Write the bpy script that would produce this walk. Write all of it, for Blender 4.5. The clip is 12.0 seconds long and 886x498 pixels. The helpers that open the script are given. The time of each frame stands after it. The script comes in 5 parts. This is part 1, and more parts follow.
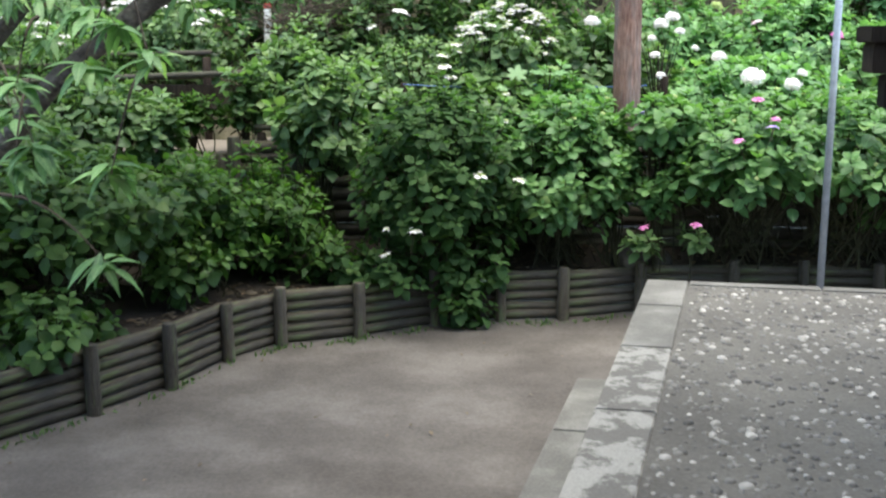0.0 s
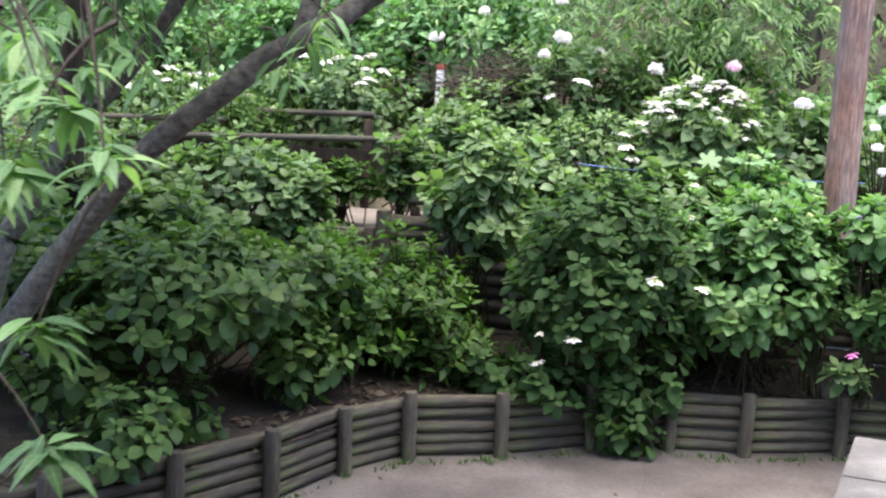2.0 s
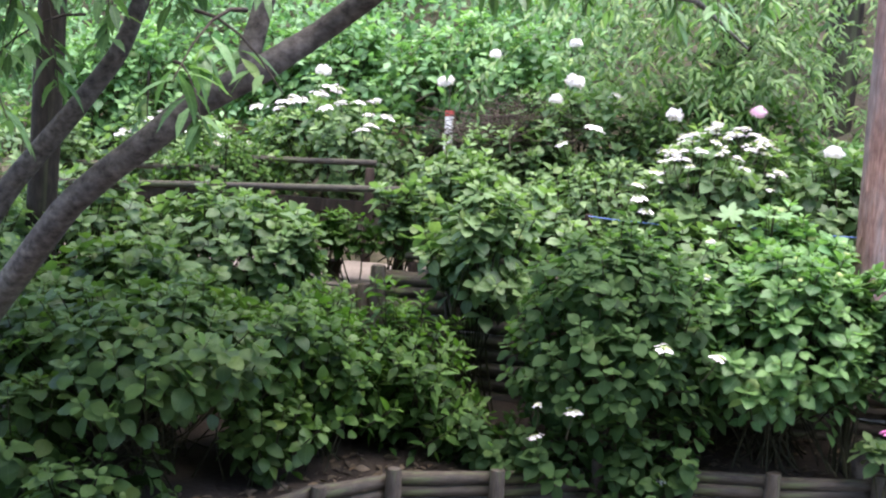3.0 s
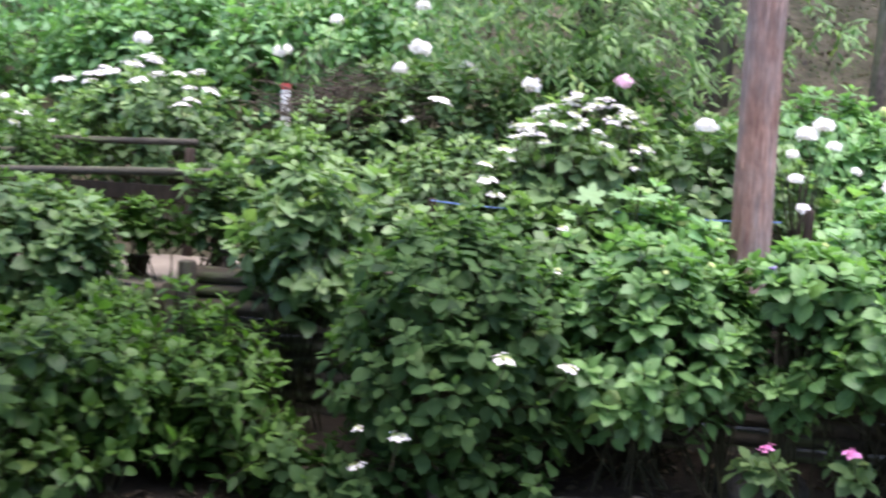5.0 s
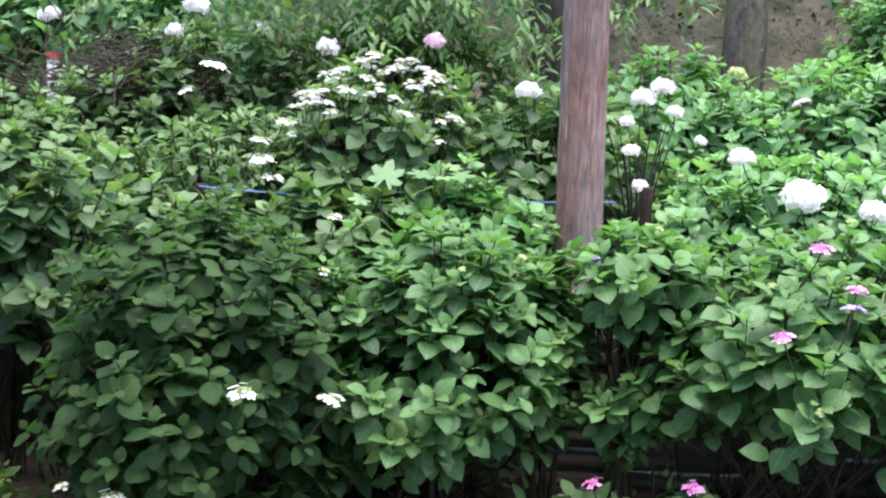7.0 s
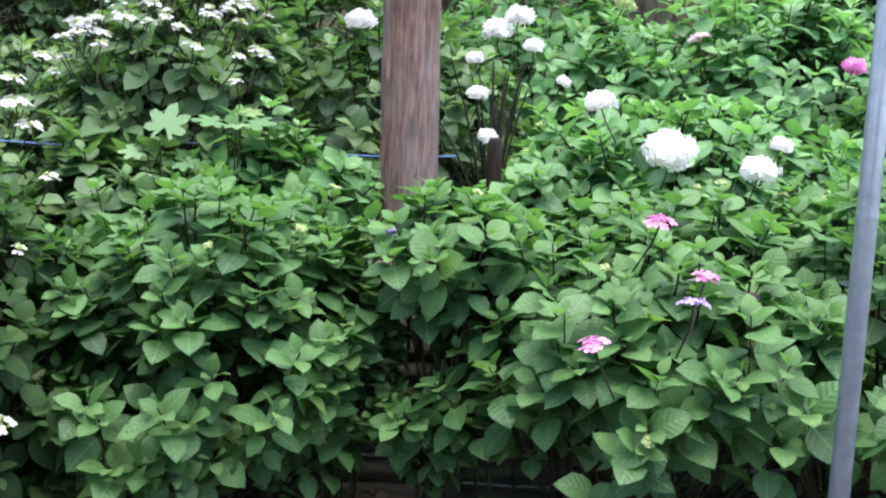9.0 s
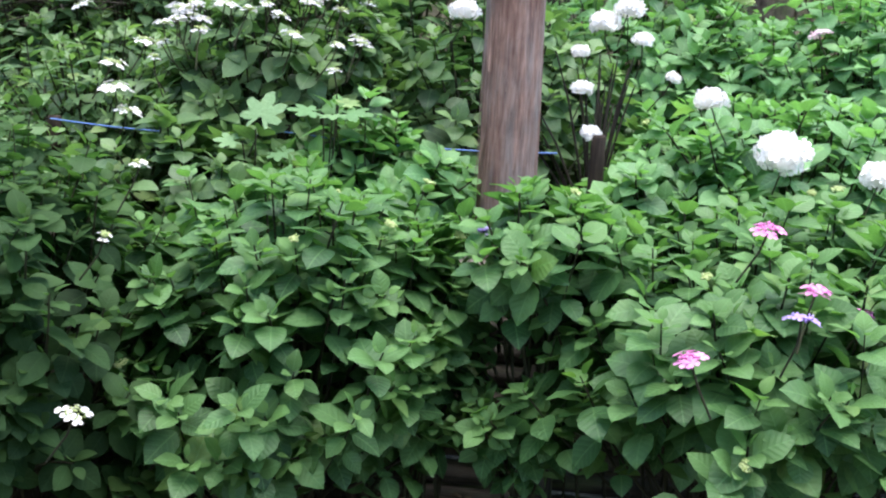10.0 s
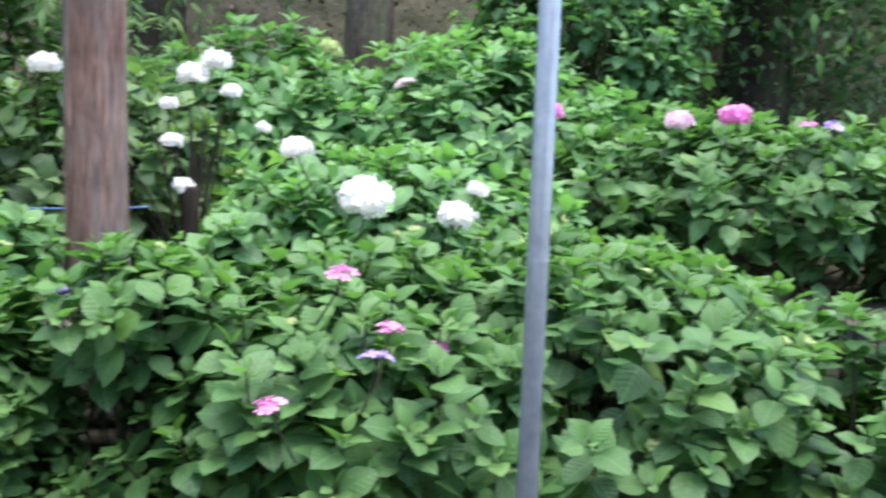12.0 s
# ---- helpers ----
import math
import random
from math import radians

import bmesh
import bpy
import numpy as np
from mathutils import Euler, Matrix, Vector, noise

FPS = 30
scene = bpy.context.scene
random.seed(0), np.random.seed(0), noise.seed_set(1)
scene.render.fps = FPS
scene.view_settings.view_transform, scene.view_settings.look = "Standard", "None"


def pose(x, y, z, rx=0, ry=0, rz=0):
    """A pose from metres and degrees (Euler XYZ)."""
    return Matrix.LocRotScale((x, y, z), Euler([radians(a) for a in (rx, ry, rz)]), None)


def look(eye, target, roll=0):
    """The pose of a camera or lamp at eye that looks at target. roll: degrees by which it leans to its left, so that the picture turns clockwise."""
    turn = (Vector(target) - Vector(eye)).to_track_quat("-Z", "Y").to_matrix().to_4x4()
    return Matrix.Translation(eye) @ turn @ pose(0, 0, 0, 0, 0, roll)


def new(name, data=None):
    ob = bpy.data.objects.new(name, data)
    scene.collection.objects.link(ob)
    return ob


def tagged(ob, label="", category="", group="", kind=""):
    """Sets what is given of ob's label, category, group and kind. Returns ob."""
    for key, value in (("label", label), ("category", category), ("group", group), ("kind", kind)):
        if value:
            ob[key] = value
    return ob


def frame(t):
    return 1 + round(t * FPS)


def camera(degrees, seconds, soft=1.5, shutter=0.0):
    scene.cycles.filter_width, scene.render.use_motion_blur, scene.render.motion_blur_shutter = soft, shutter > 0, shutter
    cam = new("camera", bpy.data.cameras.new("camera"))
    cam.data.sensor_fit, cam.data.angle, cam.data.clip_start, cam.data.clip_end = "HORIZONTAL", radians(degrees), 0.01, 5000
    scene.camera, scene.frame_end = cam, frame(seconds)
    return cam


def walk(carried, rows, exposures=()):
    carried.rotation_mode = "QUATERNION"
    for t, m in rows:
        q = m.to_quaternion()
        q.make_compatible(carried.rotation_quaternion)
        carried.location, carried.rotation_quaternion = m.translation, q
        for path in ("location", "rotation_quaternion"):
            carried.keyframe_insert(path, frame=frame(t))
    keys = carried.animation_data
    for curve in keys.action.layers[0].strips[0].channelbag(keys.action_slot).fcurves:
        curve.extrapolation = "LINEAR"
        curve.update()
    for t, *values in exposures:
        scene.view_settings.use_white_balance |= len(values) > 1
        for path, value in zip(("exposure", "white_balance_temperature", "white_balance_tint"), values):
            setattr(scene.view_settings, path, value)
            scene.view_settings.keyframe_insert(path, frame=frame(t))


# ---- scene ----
cam = camera(41.6, 12.0, soft=2.15, shutter=0.35)
PATH = [
    (0, (0.553, 1.465, 1.45), (0.468, 3.428, 1.079), 0.3),
    (0.5, (0.619, 1.843, 1.471), (0.502, 3.815, 1.158), -0.4),
    (1, (0.668, 2.12, 1.547), (0.433, 4.083, 1.249), 2.7),
    (1.5, (0.664, 2.341, 1.528), (0.251, 4.276, 1.242), 3.1),
    (2, (0.615, 2.654, 1.532), (0.21, 4.592, 1.249), 3.3),
    (2.5, (0.688, 3.017, 1.527), (0.306, 4.965, 1.287), 3.8),
    (2.7, (0.723, 3.153, 1.534), (0.291, 5.095, 1.321), 3.6),
    (4.3, (0.847, 3.965, 1.529), (0.314, 5.883, 1.332), 3.1),
    (4.5, (0.874, 4.088, 1.516), (0.388, 6.018, 1.316), 3.0),
    (5, (0.925, 4.479, 1.47), (0.624, 6.444, 1.251), 3.1),
    (5.5, (1.082, 4.874, 1.402), (0.936, 6.853, 1.153), 1.5),
    (6, (1.149, 5.133, 1.428), (0.889, 7.097, 1.154), 3.2),
    (6.5, (1.226, 5.459, 1.44), (1.057, 7.435, 1.176), 3.4),
    (6.7, (1.248, 5.556, 1.426), (1.14, 7.539, 1.191), 2.4),
    (8.3, (1.691, 6.466, 1.366), (1.563, 8.446, 1.106), 0.85),
    (8.5, (1.75, 6.569, 1.371), (1.71, 8.55, 1.097), -0.25),
    (9, (1.926, 6.752, 1.373), (1.868, 8.725, 1.051), 2.39),
    (9.5, (1.991, 6.857, 1.371), (1.766, 8.815, 1.028), 1.23),
    (10, (1.966, 6.898, 1.372), (1.723, 8.853, 1.029), 3.42),
    (10.5, (1.977, 6.915, 1.373), (1.712, 8.87, 1.048), 3.57),
    (11, (2.017, 6.908, 1.376), (1.885, 8.882, 1.083), 1.52),
    (11.5, (2.054, 6.915, 1.378), (2.159, 8.896, 1.118), 1.7),
    (12, (2.12, 6.884, 1.382), (2.482, 8.837, 1.152), 2.2),
]
walk(cam, [(t, look(eye, target, roll)) for t, eye, target, roll in PATH],
     exposures=((0.0, 2.16, 6950, 7), (1.0, 2.4, 6950, 9), (2.5, 2.56, 6750, 24), (5.0, 2.46, 6600, 24), (6.5, 2.38, 6400, 21), (8.5, 2.12, 6350, 14), (12.0, 2.04, 6400, 12)))

# ---- light ----
world = bpy.data.worlds.new("sky")
scene.world = world
world.use_nodes = True
wn = world.node_tree.nodes
wsky = wn.new("ShaderNodeTexSky")
wsky.sky_type = "NISHITA"
wsky.sun_disc = False
wsky.sun_elevation = radians(77)
wsky.sun_rotation = radians(155)
world.node_tree.links.new(wsky.outputs[0], wn["Background"].inputs[0])
wn["Background"].inputs[1].default_value = 0.15
sun = new("sun", bpy.data.lights.new("sun", "SUN"))
sun.data.energy = 2.2
sun.data.angle = radians(65)
sun.data.color = (1.0, 0.96, 0.88)
sun.matrix_world = look((1.4, 8.7, 14), (0, 9, 0))


# ---- materials ----
def material(name, rough=0.7, metal=0.0, spec=0.4):
    m = bpy.data.materials.new(name)
    m.use_nodes = True
    b = m.node_tree.nodes["Principled BSDF"]
    b.inputs["Roughness"].default_value = rough
    b.inputs["Metallic"].default_value = metal
    b.inputs["Specular IOR Level"].default_value = spec
    return m, m.node_tree.nodes, m.node_tree.links, b


def ramp(nodes, stops):
    r = nodes.new("ShaderNodeValToRGB")
    while len(r.color_ramp.elements) < len(stops):
        r.color_ramp.elements.new(0.5)
    for e, (p, c) in zip(r.color_ramp.elements, stops):
        e.position, e.color = p, (*c, 1)
    return r


def tex_noise(nodes, links, scale, detail=4.0, stretch=None, coords="Object", rough=0.55):
    tc = nodes.new("ShaderNodeTexCoord")
    n = nodes.new("ShaderNodeTexNoise")
    n.inputs["Scale"].default_value = scale
    n.inputs["Detail"].default_value = detail
    n.inputs["Roughness"].default_value = rough
    if stretch:
        mp = nodes.new("ShaderNodeMapping")
        mp.inputs["Scale"].default_value = stretch
        links.new(tc.outputs[coords], mp.inputs[0])
        links.new(mp.outputs[0], n.inputs[0])
    else:
        links.new(tc.outputs[coords], n.inputs[0])
    return n


def mix(nodes, links, kind, fac, a, b):
    m = nodes.new("ShaderNodeMix")
    m.data_type, m.blend_type = "RGBA", kind
    for sock, v in ((m.inputs[0], fac), (m.inputs[6], a), (m.inputs[7], b)):
        if isinstance(v, (int, float)):
            sock.default_value = v
        elif isinstance(v, tuple):
            sock.default_value = (*v, 1)
        else:
            links.new(v, sock)
    return m.outputs[2]


def bump(nodes, links, b, height, strength, distance):
    n = nodes.new("ShaderNodeBump")
    n.inputs["Strength"].default_value = strength
    n.inputs["Distance"].default_value = distance
    links.new(height, n.inputs["Height"])
    links.new(n.outputs[0], b.inputs["Normal"])


def ground_material(name, stops, scale, fine, strength, rough=0.9, mottle=0.5):
    m, n, l, b = material(name, rough, spec=0.2)
    big = tex_noise(n, l, scale, 6)
    small = tex_noise(n, l, fine, 5)
    r = ramp(n, stops)
    l.new(big.outputs[0], r.inputs[0])
    g = ramp(n, [(0.3, (0.45, 0.45, 0.45)), (0.7, (1.15, 1.15, 1.15))])
    l.new(small.outputs[0], g.inputs[0])
    l.new(mix(n, l, "MULTIPLY", mottle, r.outputs[0], g.outputs[0]), b.inputs["Base Color"])
    bump(n, l, b, small.outputs[0], strength, 0.01)
    return m


def leaf_material(name, dark, mid, light, rough=0.4, glow=0.4, veins=0.4, spec=0.36):
    """Leaves differ one by one; young ones are paler, and each shows a pale midrib, side veins and a quilted surface."""
    m, n, l, b = material(name, rough + 0.06, spec=spec)
    geo, info = n.new("ShaderNodeNewGeometry"), n.new("ShaderNodeObjectInfo")
    at = n.new("ShaderNodeAttribute")
    at.attribute_name = "leaf_place"
    xyz = n.new("ShaderNodeSeparateXYZ")
    l.new(at.outputs["Vector"], xyz.inputs[0])

    def calc(kind, a, c=0.0):
        q = n.new("ShaderNodeMath")
        q.operation = kind
        for sock, v in ((q.inputs[0], a), (q.inputs[1], c)):
            if isinstance(v, (int, float)):
                sock.default_value = v
            else:
                l.new(v, sock)
        return q.outputs[0]

    rnd = calc("FRACT", calc("ADD", geo.outputs["Random Per Island"], info.outputs["Random"]))
    r = ramp(n, [(0.0, dark), (0.5, mid), (0.95, light), (1.0, (light[0] * 1.28, light[1] * 1.05, light[2] * 0.85))])
    l.new(rnd, r.inputs[0])
    ns = tex_noise(n, l, 28, 3)
    g = ramp(n, [(0.3, (0.7, 0.74, 0.72)), (0.7, (1.15, 1.12, 1.1))])
    l.new(ns.outputs[0], g.inputs[0])
    base = mix(n, l, "MULTIPLY", 0.7, r.outputs[0], g.outputs[0])
    young = tuple(min(1, c * k) for c, k in zip(light, (1.3, 1.22, 0.95)))
    base = mix(n, l, "MIX", calc("MULTIPLY", xyz.outputs[2], 0.55), base, young)
    # side veins run outward and forward from the midrib
    wave = calc("ABSOLUTE", calc("SUBTRACT", calc("FRACT", calc("SUBTRACT", calc("MULTIPLY", xyz.outputs[1], 6.5), calc("MULTIPLY", xyz.outputs[0], 5.0))), 0.5))
    side = calc("MULTIPLY", calc("GREATER_THAN", wave, 0.43), 0.45)
    rib = calc("MULTIPLY", calc("LESS_THAN", xyz.outputs[0], 0.018), 0.9)
    vein = calc("MULTIPLY", calc("MAXIMUM", side, rib), veins * 0.55)
    pale = mix(n, l, "MIX", vein, base, tuple(min(1, c * 1.5 + 0.02) for c in light))
    l.new(pale, b.inputs["Base Color"])
    tr = n.new("ShaderNodeBsdfTranslucent")
    l.new(mix(n, l, "MULTIPLY", 1.0, pale, (1.0, 1.2, 0.6)), tr.inputs["Color"])
    ms = n.new("ShaderNodeMixShader")
    ms.inputs[0].default_value = glow
    l.new(b.outputs[0], ms.inputs[1])
    l.new(tr.outputs[0], ms.inputs[2])
    l.new(ms.outputs[0], n["Material Output"].inputs["Surface"])
    ns2 = tex_noise(n, l, 70, 2)
    bump(n, l, b, calc("ADD", calc("MULTIPLY", ns2.outputs[0], 0.6), calc("MULTIPLY", wave, -1.6 * veins)), 0.5, 0.004)
    return m


def petal_material(name, a, c):
    m, n, l, b = material(name, 0.6, spec=0.2)
    geo = n.new("ShaderNodeNewGeometry")
    r = ramp(n, [(0.0, a), (1.0, c)])
    l.new(geo.outputs["Random Per Island"], r.inputs[0])
    l.new(r.outputs[0], b.inputs["Base Color"])
    tr = n.new("ShaderNodeBsdfTranslucent")
    l.new(r.outputs[0], tr.inputs["Color"])
    ms = n.new("ShaderNodeMixShader")
    ms.inputs[0].default_value = 0.3
    l.new(b.outputs[0], ms.inputs[1])
    l.new(tr.outputs[0], ms.inputs[2])
    l.new(ms.outputs[0], n["Material Output"].inputs["Surface"])
    return m


def wood_material(name, dark, light, stretch, scale=6.0, moss=0.0, strength=0.6, silver=0.0):
    m, n, l, b = material(name, 0.85, spec=0.2)
    grain = tex_noise(n, l, scale, 8, stretch, rough=0.65)
    r = ramp(n, [(0.32, dark), (0.68, light)])
    l.new(grain.outputs[0], r.inputs[0])
    blot = tex_noise(n, l, 2.3, 4, coords="Generated")
    info = n.new("ShaderNodeObjectInfo")
    tone = ramp(n, [(0.0, (0.6, 0.6, 0.6)), (1.0, (1.2, 1.17, 1.12))])
    l.new(info.outputs["Random"], tone.inputs[0])
    col = mix(n, l, "MULTIPLY", 0.8, r.outputs[0], tone.outputs[0])
    patch = tex_noise(n, l, 7, 5)
    worn = ramp(n, [(0.35, (0.62, 0.6, 0.6)), (0.65, (1.2, 1.18, 1.16))])
    l.new(patch.outputs[0], worn.inputs[0])
    col = mix(n, l, "MULTIPLY", 0.75, col, worn.outputs[0])
    if moss:
        g = ramp(n, [(0.52, (0, 0, 0)), (0.68, (moss, moss, moss))])
        l.new(blot.outputs[0], g.inputs[0])
        col = mix(n, l, "MIX", g.outputs[0], col, (0.13, 0.17, 0.07))
    if silver:
        weather = tex_noise(n, l, 2.2, 6, (stretch[0] * 0.12, stretch[1] * 0.12, stretch[2] * 0.25), rough=0.7)
        w = ramp(n, [(0.42, (0, 0, 0)), (0.62, (silver, silver, silver))])
        l.new(weather.outputs[0], w.inputs[0])
        pale = ramp(n, [(0.3, tuple(0.3 * sum(dark) + 0.02 for _ in range(3))), (0.7, tuple(0.31 * sum(light) for _ in range(3)))])
        l.new(grain.outputs[0], pale.inputs[0])
        col = mix(n, l, "MIX", w.outputs[0], col, pale.outputs[0])
    l.new(col, b.inputs["Base Color"])
    bump(n, l, b, grain.outputs[0], strength, 0.006)
    return m


SAND = ground_material("packed_sand", [(0.3, (0.062, 0.055, 0.049)), (0.5, (0.092, 0.083, 0.075)), (0.72, (0.14, 0.128, 0.117))], 1.7, 45, 0.45, mottle=0.45)
SOIL = ground_material("leaf_soil", [(0.3, (0.022, 0.017, 0.013)), (0.6, (0.05, 0.04, 0.03)), (0.8, (0.09, 0.075, 0.05))], 3, 40, 0.9)
BANK = ground_material("dry_bank", [(0.3, (0.04, 0.04, 0.022)), (0.5, (0.085, 0.078, 0.05)), (0.7, (0.15, 0.125, 0.09))], 3.2, 25, 1.0)
SOIL_STONE = ground_material("dark_rock", [(0.3, (0.03, 0.028, 0.024)), (0.5, (0.065, 0.06, 0.052)), (0.75, (0.12, 0.112, 0.098))], 9, 60, 0.8)
PALE_PATH = ground_material("pale_path", [(0.3, (0.13, 0.112, 0.092)), (0.7, (0.22, 0.192, 0.16))], 2, 50, 0.3)
CONCRETE = ground_material("grey_aggregate_concrete", [(0.3, (0.074, 0.069, 0.062)), (0.5, (0.1, 0.094, 0.084)), (0.75, (0.14, 0.132, 0.118))], 1.3, 70, 0.5, 0.75, 0.6)
STONE = ground_material("cut_edging_stone", [(0.3, (0.085, 0.082, 0.075)), (0.5, (0.118, 0.114, 0.104)), (0.64, (0.185, 0.18, 0.165))], 2.2, 80, 0.35, 0.75, 0.5)
FLAKE, fn, fl, fb = material("worn_whitewashed_stone", 0.85, spec=0.2)
f_big, f_fine = tex_noise(fn, fl, 5.5, 9, rough=0.68), tex_noise(fn, fl, 80, 4)
f_mask = ramp(fn, [(0.47, (0, 0, 0)), (0.53, (1, 1, 1))])
fl.new(f_big.outputs[0], f_mask.inputs[0])
f_tone = ramp(fn, [(0.3, (0.7, 0.7, 0.7)), (0.7, (1.12, 1.12, 1.12))])
fl.new(f_fine.outputs[0], f_tone.inputs[0])
fl.new(mix(fn, fl, "MULTIPLY", 0.7, mix(fn, fl, "MIX", f_mask.outputs[0], (0.105, 0.1, 0.092), (0.225, 0.22, 0.203)), f_tone.outputs[0]), fb.inputs["Base Color"])
bump(fn, fl, fb, f_mask.outputs[0], 0.5, 0.003)
PEBBLE, pn, pl, pb = material("pebble", 0.6)
pinfo = pn.new("ShaderNodeNewGeometry")
pobj = pn.new("ShaderNodeObjectInfo")
padd = pn.new("ShaderNodeMath")
pl.new(pinfo.outputs["Random Per Island"], padd.inputs[0])
pl.new(pobj.outputs["Random"], padd.inputs[1])
pfr = pn.new("ShaderNodeMath")
pfr.operation = "FRACT"
pl.new(padd.outputs[0], pfr.inputs[0])
pr = ramp(pn, [(0.0, (0.04, 0.038, 0.035)), (0.4, (0.095, 0.09, 0.082)), (0.8, (0.16, 0.153, 0.138)), (1.0, (0.36, 0.345, 0.315))])
pl.new(pfr.outputs[0], pr.inputs[0])
pl.new(pr.outputs[0], pb.inputs["Base Color"])

# paler leaf copy: stronger light on back rows and bank is in its colour
LEAF_LIT = leaf_material("hydrangea_leaf_lit", (0.062, 0.155, 0.066), (0.116, 0.255, 0.106), (0.19, 0.37, 0.155), 0.4, 0.4, 0.6)
# darker copy of the hydrangea leaf, with the bed's shade put into its colour
LEAF_SHADED = leaf_material("hydrangea_leaf_shaded", (0.04, 0.106, 0.039), (0.074, 0.174, 0.062), (0.128, 0.26, 0.092), 0.4, 0.4, 0.65)
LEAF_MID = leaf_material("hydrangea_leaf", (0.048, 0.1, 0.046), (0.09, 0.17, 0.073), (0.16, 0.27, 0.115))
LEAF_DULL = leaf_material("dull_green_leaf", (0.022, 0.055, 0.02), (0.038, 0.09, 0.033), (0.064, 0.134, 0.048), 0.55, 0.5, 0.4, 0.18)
LEAF_GLOSSY = leaf_material("dark_glossy_leaf", (0.03, 0.068, 0.02), (0.052, 0.114, 0.032), (0.09, 0.17, 0.05), 0.38, 0.38, 0.3, 0.26)
LEAF_YELLOW = leaf_material("yellow_green_leaf", (0.016, 0.049, 0.01), (0.036, 0.096, 0.02), (0.078, 0.17, 0.036), 0.45, 0.4, 0.3, 0.22)
LEAF_LANCE = leaf_material("lance_leaf", (0.06, 0.14, 0.06), (0.12, 0.24, 0.1), (0.2, 0.36, 0.15), 0.36)
LEAF_DROOP = leaf_material("drooping_tree_leaf", (0.03, 0.085, 0.022), (0.075, 0.17, 0.045), (0.17, 0.3, 0.085), 0.42)
LEAF_FAR = leaf_material("woodland_leaf", (0.014, 0.045, 0.012), (0.04, 0.11, 0.025), (0.09, 0.21, 0.05), 0.55)
LEAF_MOSS = leaf_material("mossy_ground_leaf", (0.035, 0.055, 0.02), (0.065, 0.09, 0.035), (0.11, 0.135, 0.06), 0.6)
DRY_LEAF = leaf_material("dry_leaf", (0.035, 0.027, 0.019), (0.07, 0.054, 0.036), (0.13, 0.1, 0.065), 0.7, 0.1)
STEM = wood_material("green_stem", (0.022, 0.025, 0.014), (0.048, 0.05, 0.026), (1, 1, 1), 20)
TWIG = wood_material("brown_twig", (0.03, 0.025, 0.02), (0.085, 0.07, 0.055), (1, 1, 1), 20)
LACE_PETAL = petal_material("lilac_white_petal", (0.58, 0.55, 0.6), (0.76, 0.74, 0.77))
WHITE_PETAL = petal_material("white_petal", (0.83, 0.8, 0.79), (0.92, 0.9, 0.88))
PINK_PETAL = petal_material("pink_petal", (0.78, 0.2, 0.56), (0.88, 0.4, 0.7))
PALE_PINK_PETAL = petal_material("pale_pink_petal", (0.78, 0.5, 0.64), (0.85, 0.68, 0.76))
VIOLET_PETAL = petal_material("violet_petal", (0.38, 0.26, 0.68), (0.55, 0.42, 0.75))
LIME_BUD = petal_material("lime_bud", (0.42, 0.52, 0.2), (0.56, 0.64, 0.32))
LOG = wood_material("weathered_log", (0.026, 0.022, 0.017), (0.135, 0.118, 0.092), (14, 14, 1.2), 5, 0.75, 0.8, 0.5)
PLANK = wood_material("dark_brown_timber", (0.018, 0.013, 0.011), (0.05, 0.037, 0.029), (14, 14, 1), 5)
CEDAR = wood_material("red_brown_cedar_bark", (0.15, 0.08, 0.066), (0.42, 0.265, 0.22), (26, 26, 2.4), 3.4, 0, 1.0, 0.6)
BARK = wood_material("grey_brown_bark", (0.035, 0.031, 0.027), (0.21, 0.19, 0.168), (5, 5, 6), 5, 0.2, 1.0, 0.5)
MOTTLED_BARK = wood_material("mottled_brown_bark", (0.03, 0.024, 0.019), (0.17, 0.135, 0.11), (5, 5, 3), 4, 0.4, 1.0, 0.5)
DARK_BARK = wood_material("dark_bark", (0.018, 0.015, 0.012), (0.06, 0.05, 0.04), (9, 9, 2), 4, 0.3, 1.0)
GALV, gn, gl, gb = material("galvanised_steel", 0.42, 0.55)
gb.inputs["Base Color"].default_value = (0.36, 0.4, 0.45, 1)
gz = tex_noise(gn, gl, 30, 4)
gr = ramp(gn, [(0.3, (0.3, 0.34, 0.4)), (0.7, (0.42, 0.46, 0.52))])
gl.new(gz.outputs[0], gr.inputs[0])
gl.new(gr.outputs[0], gb.inputs["Base Color"])
WHITE_PAINT, wpn, wpl, wpb = material("white_paint", 0.5)
wpz = tex_noise(wpn, wpl, 18, 5)
wpr = ramp(wpn, [(0.3, (0.55, 0.54, 0.5)), (0.55, (0.78, 0.78, 0.76))])
wpl.new(wpz.outputs[0], wpr.inputs[0])
wpl.new(wpr.outputs[0], wpb.inputs["Base Color"])
RED_PAINT, _, _, rpb = material("red_paint", 0.5)
rpb.inputs["Base Color"].default_value = (0.42, 0.07, 0.06, 1)
BLUE_HOSE, _, _, bhb = material("blue_hose", 0.45)
bhb.inputs["Base Color"].default_value = (0.1, 0.2, 0.48, 1)


# ---- building blocks ----
def link_mesh(name, me, mat, parent=None, label=""):
    me.materials.append(mat)
    ob = new(name, me)
    ob.parent = parent
    if label:
        tagged(ob, label)
    return ob


def part(name, bm, mat, parent=None, label="", smooth=False):
    me = bpy.data.meshes.new(name)
    if smooth:
        for f in bm.faces:
            f.smooth = True
    bm.normal_update()
    bm.to_mesh(me)
    bm.free()
    return link_mesh(name, me, mat, parent, label)


def thing(name, label, category, x=0.0, y=0.0, z=0.0, group="", kind=""):
    e = new(name)
    e.location = (x, y, z)
    return tagged(e, label, category, group, kind)


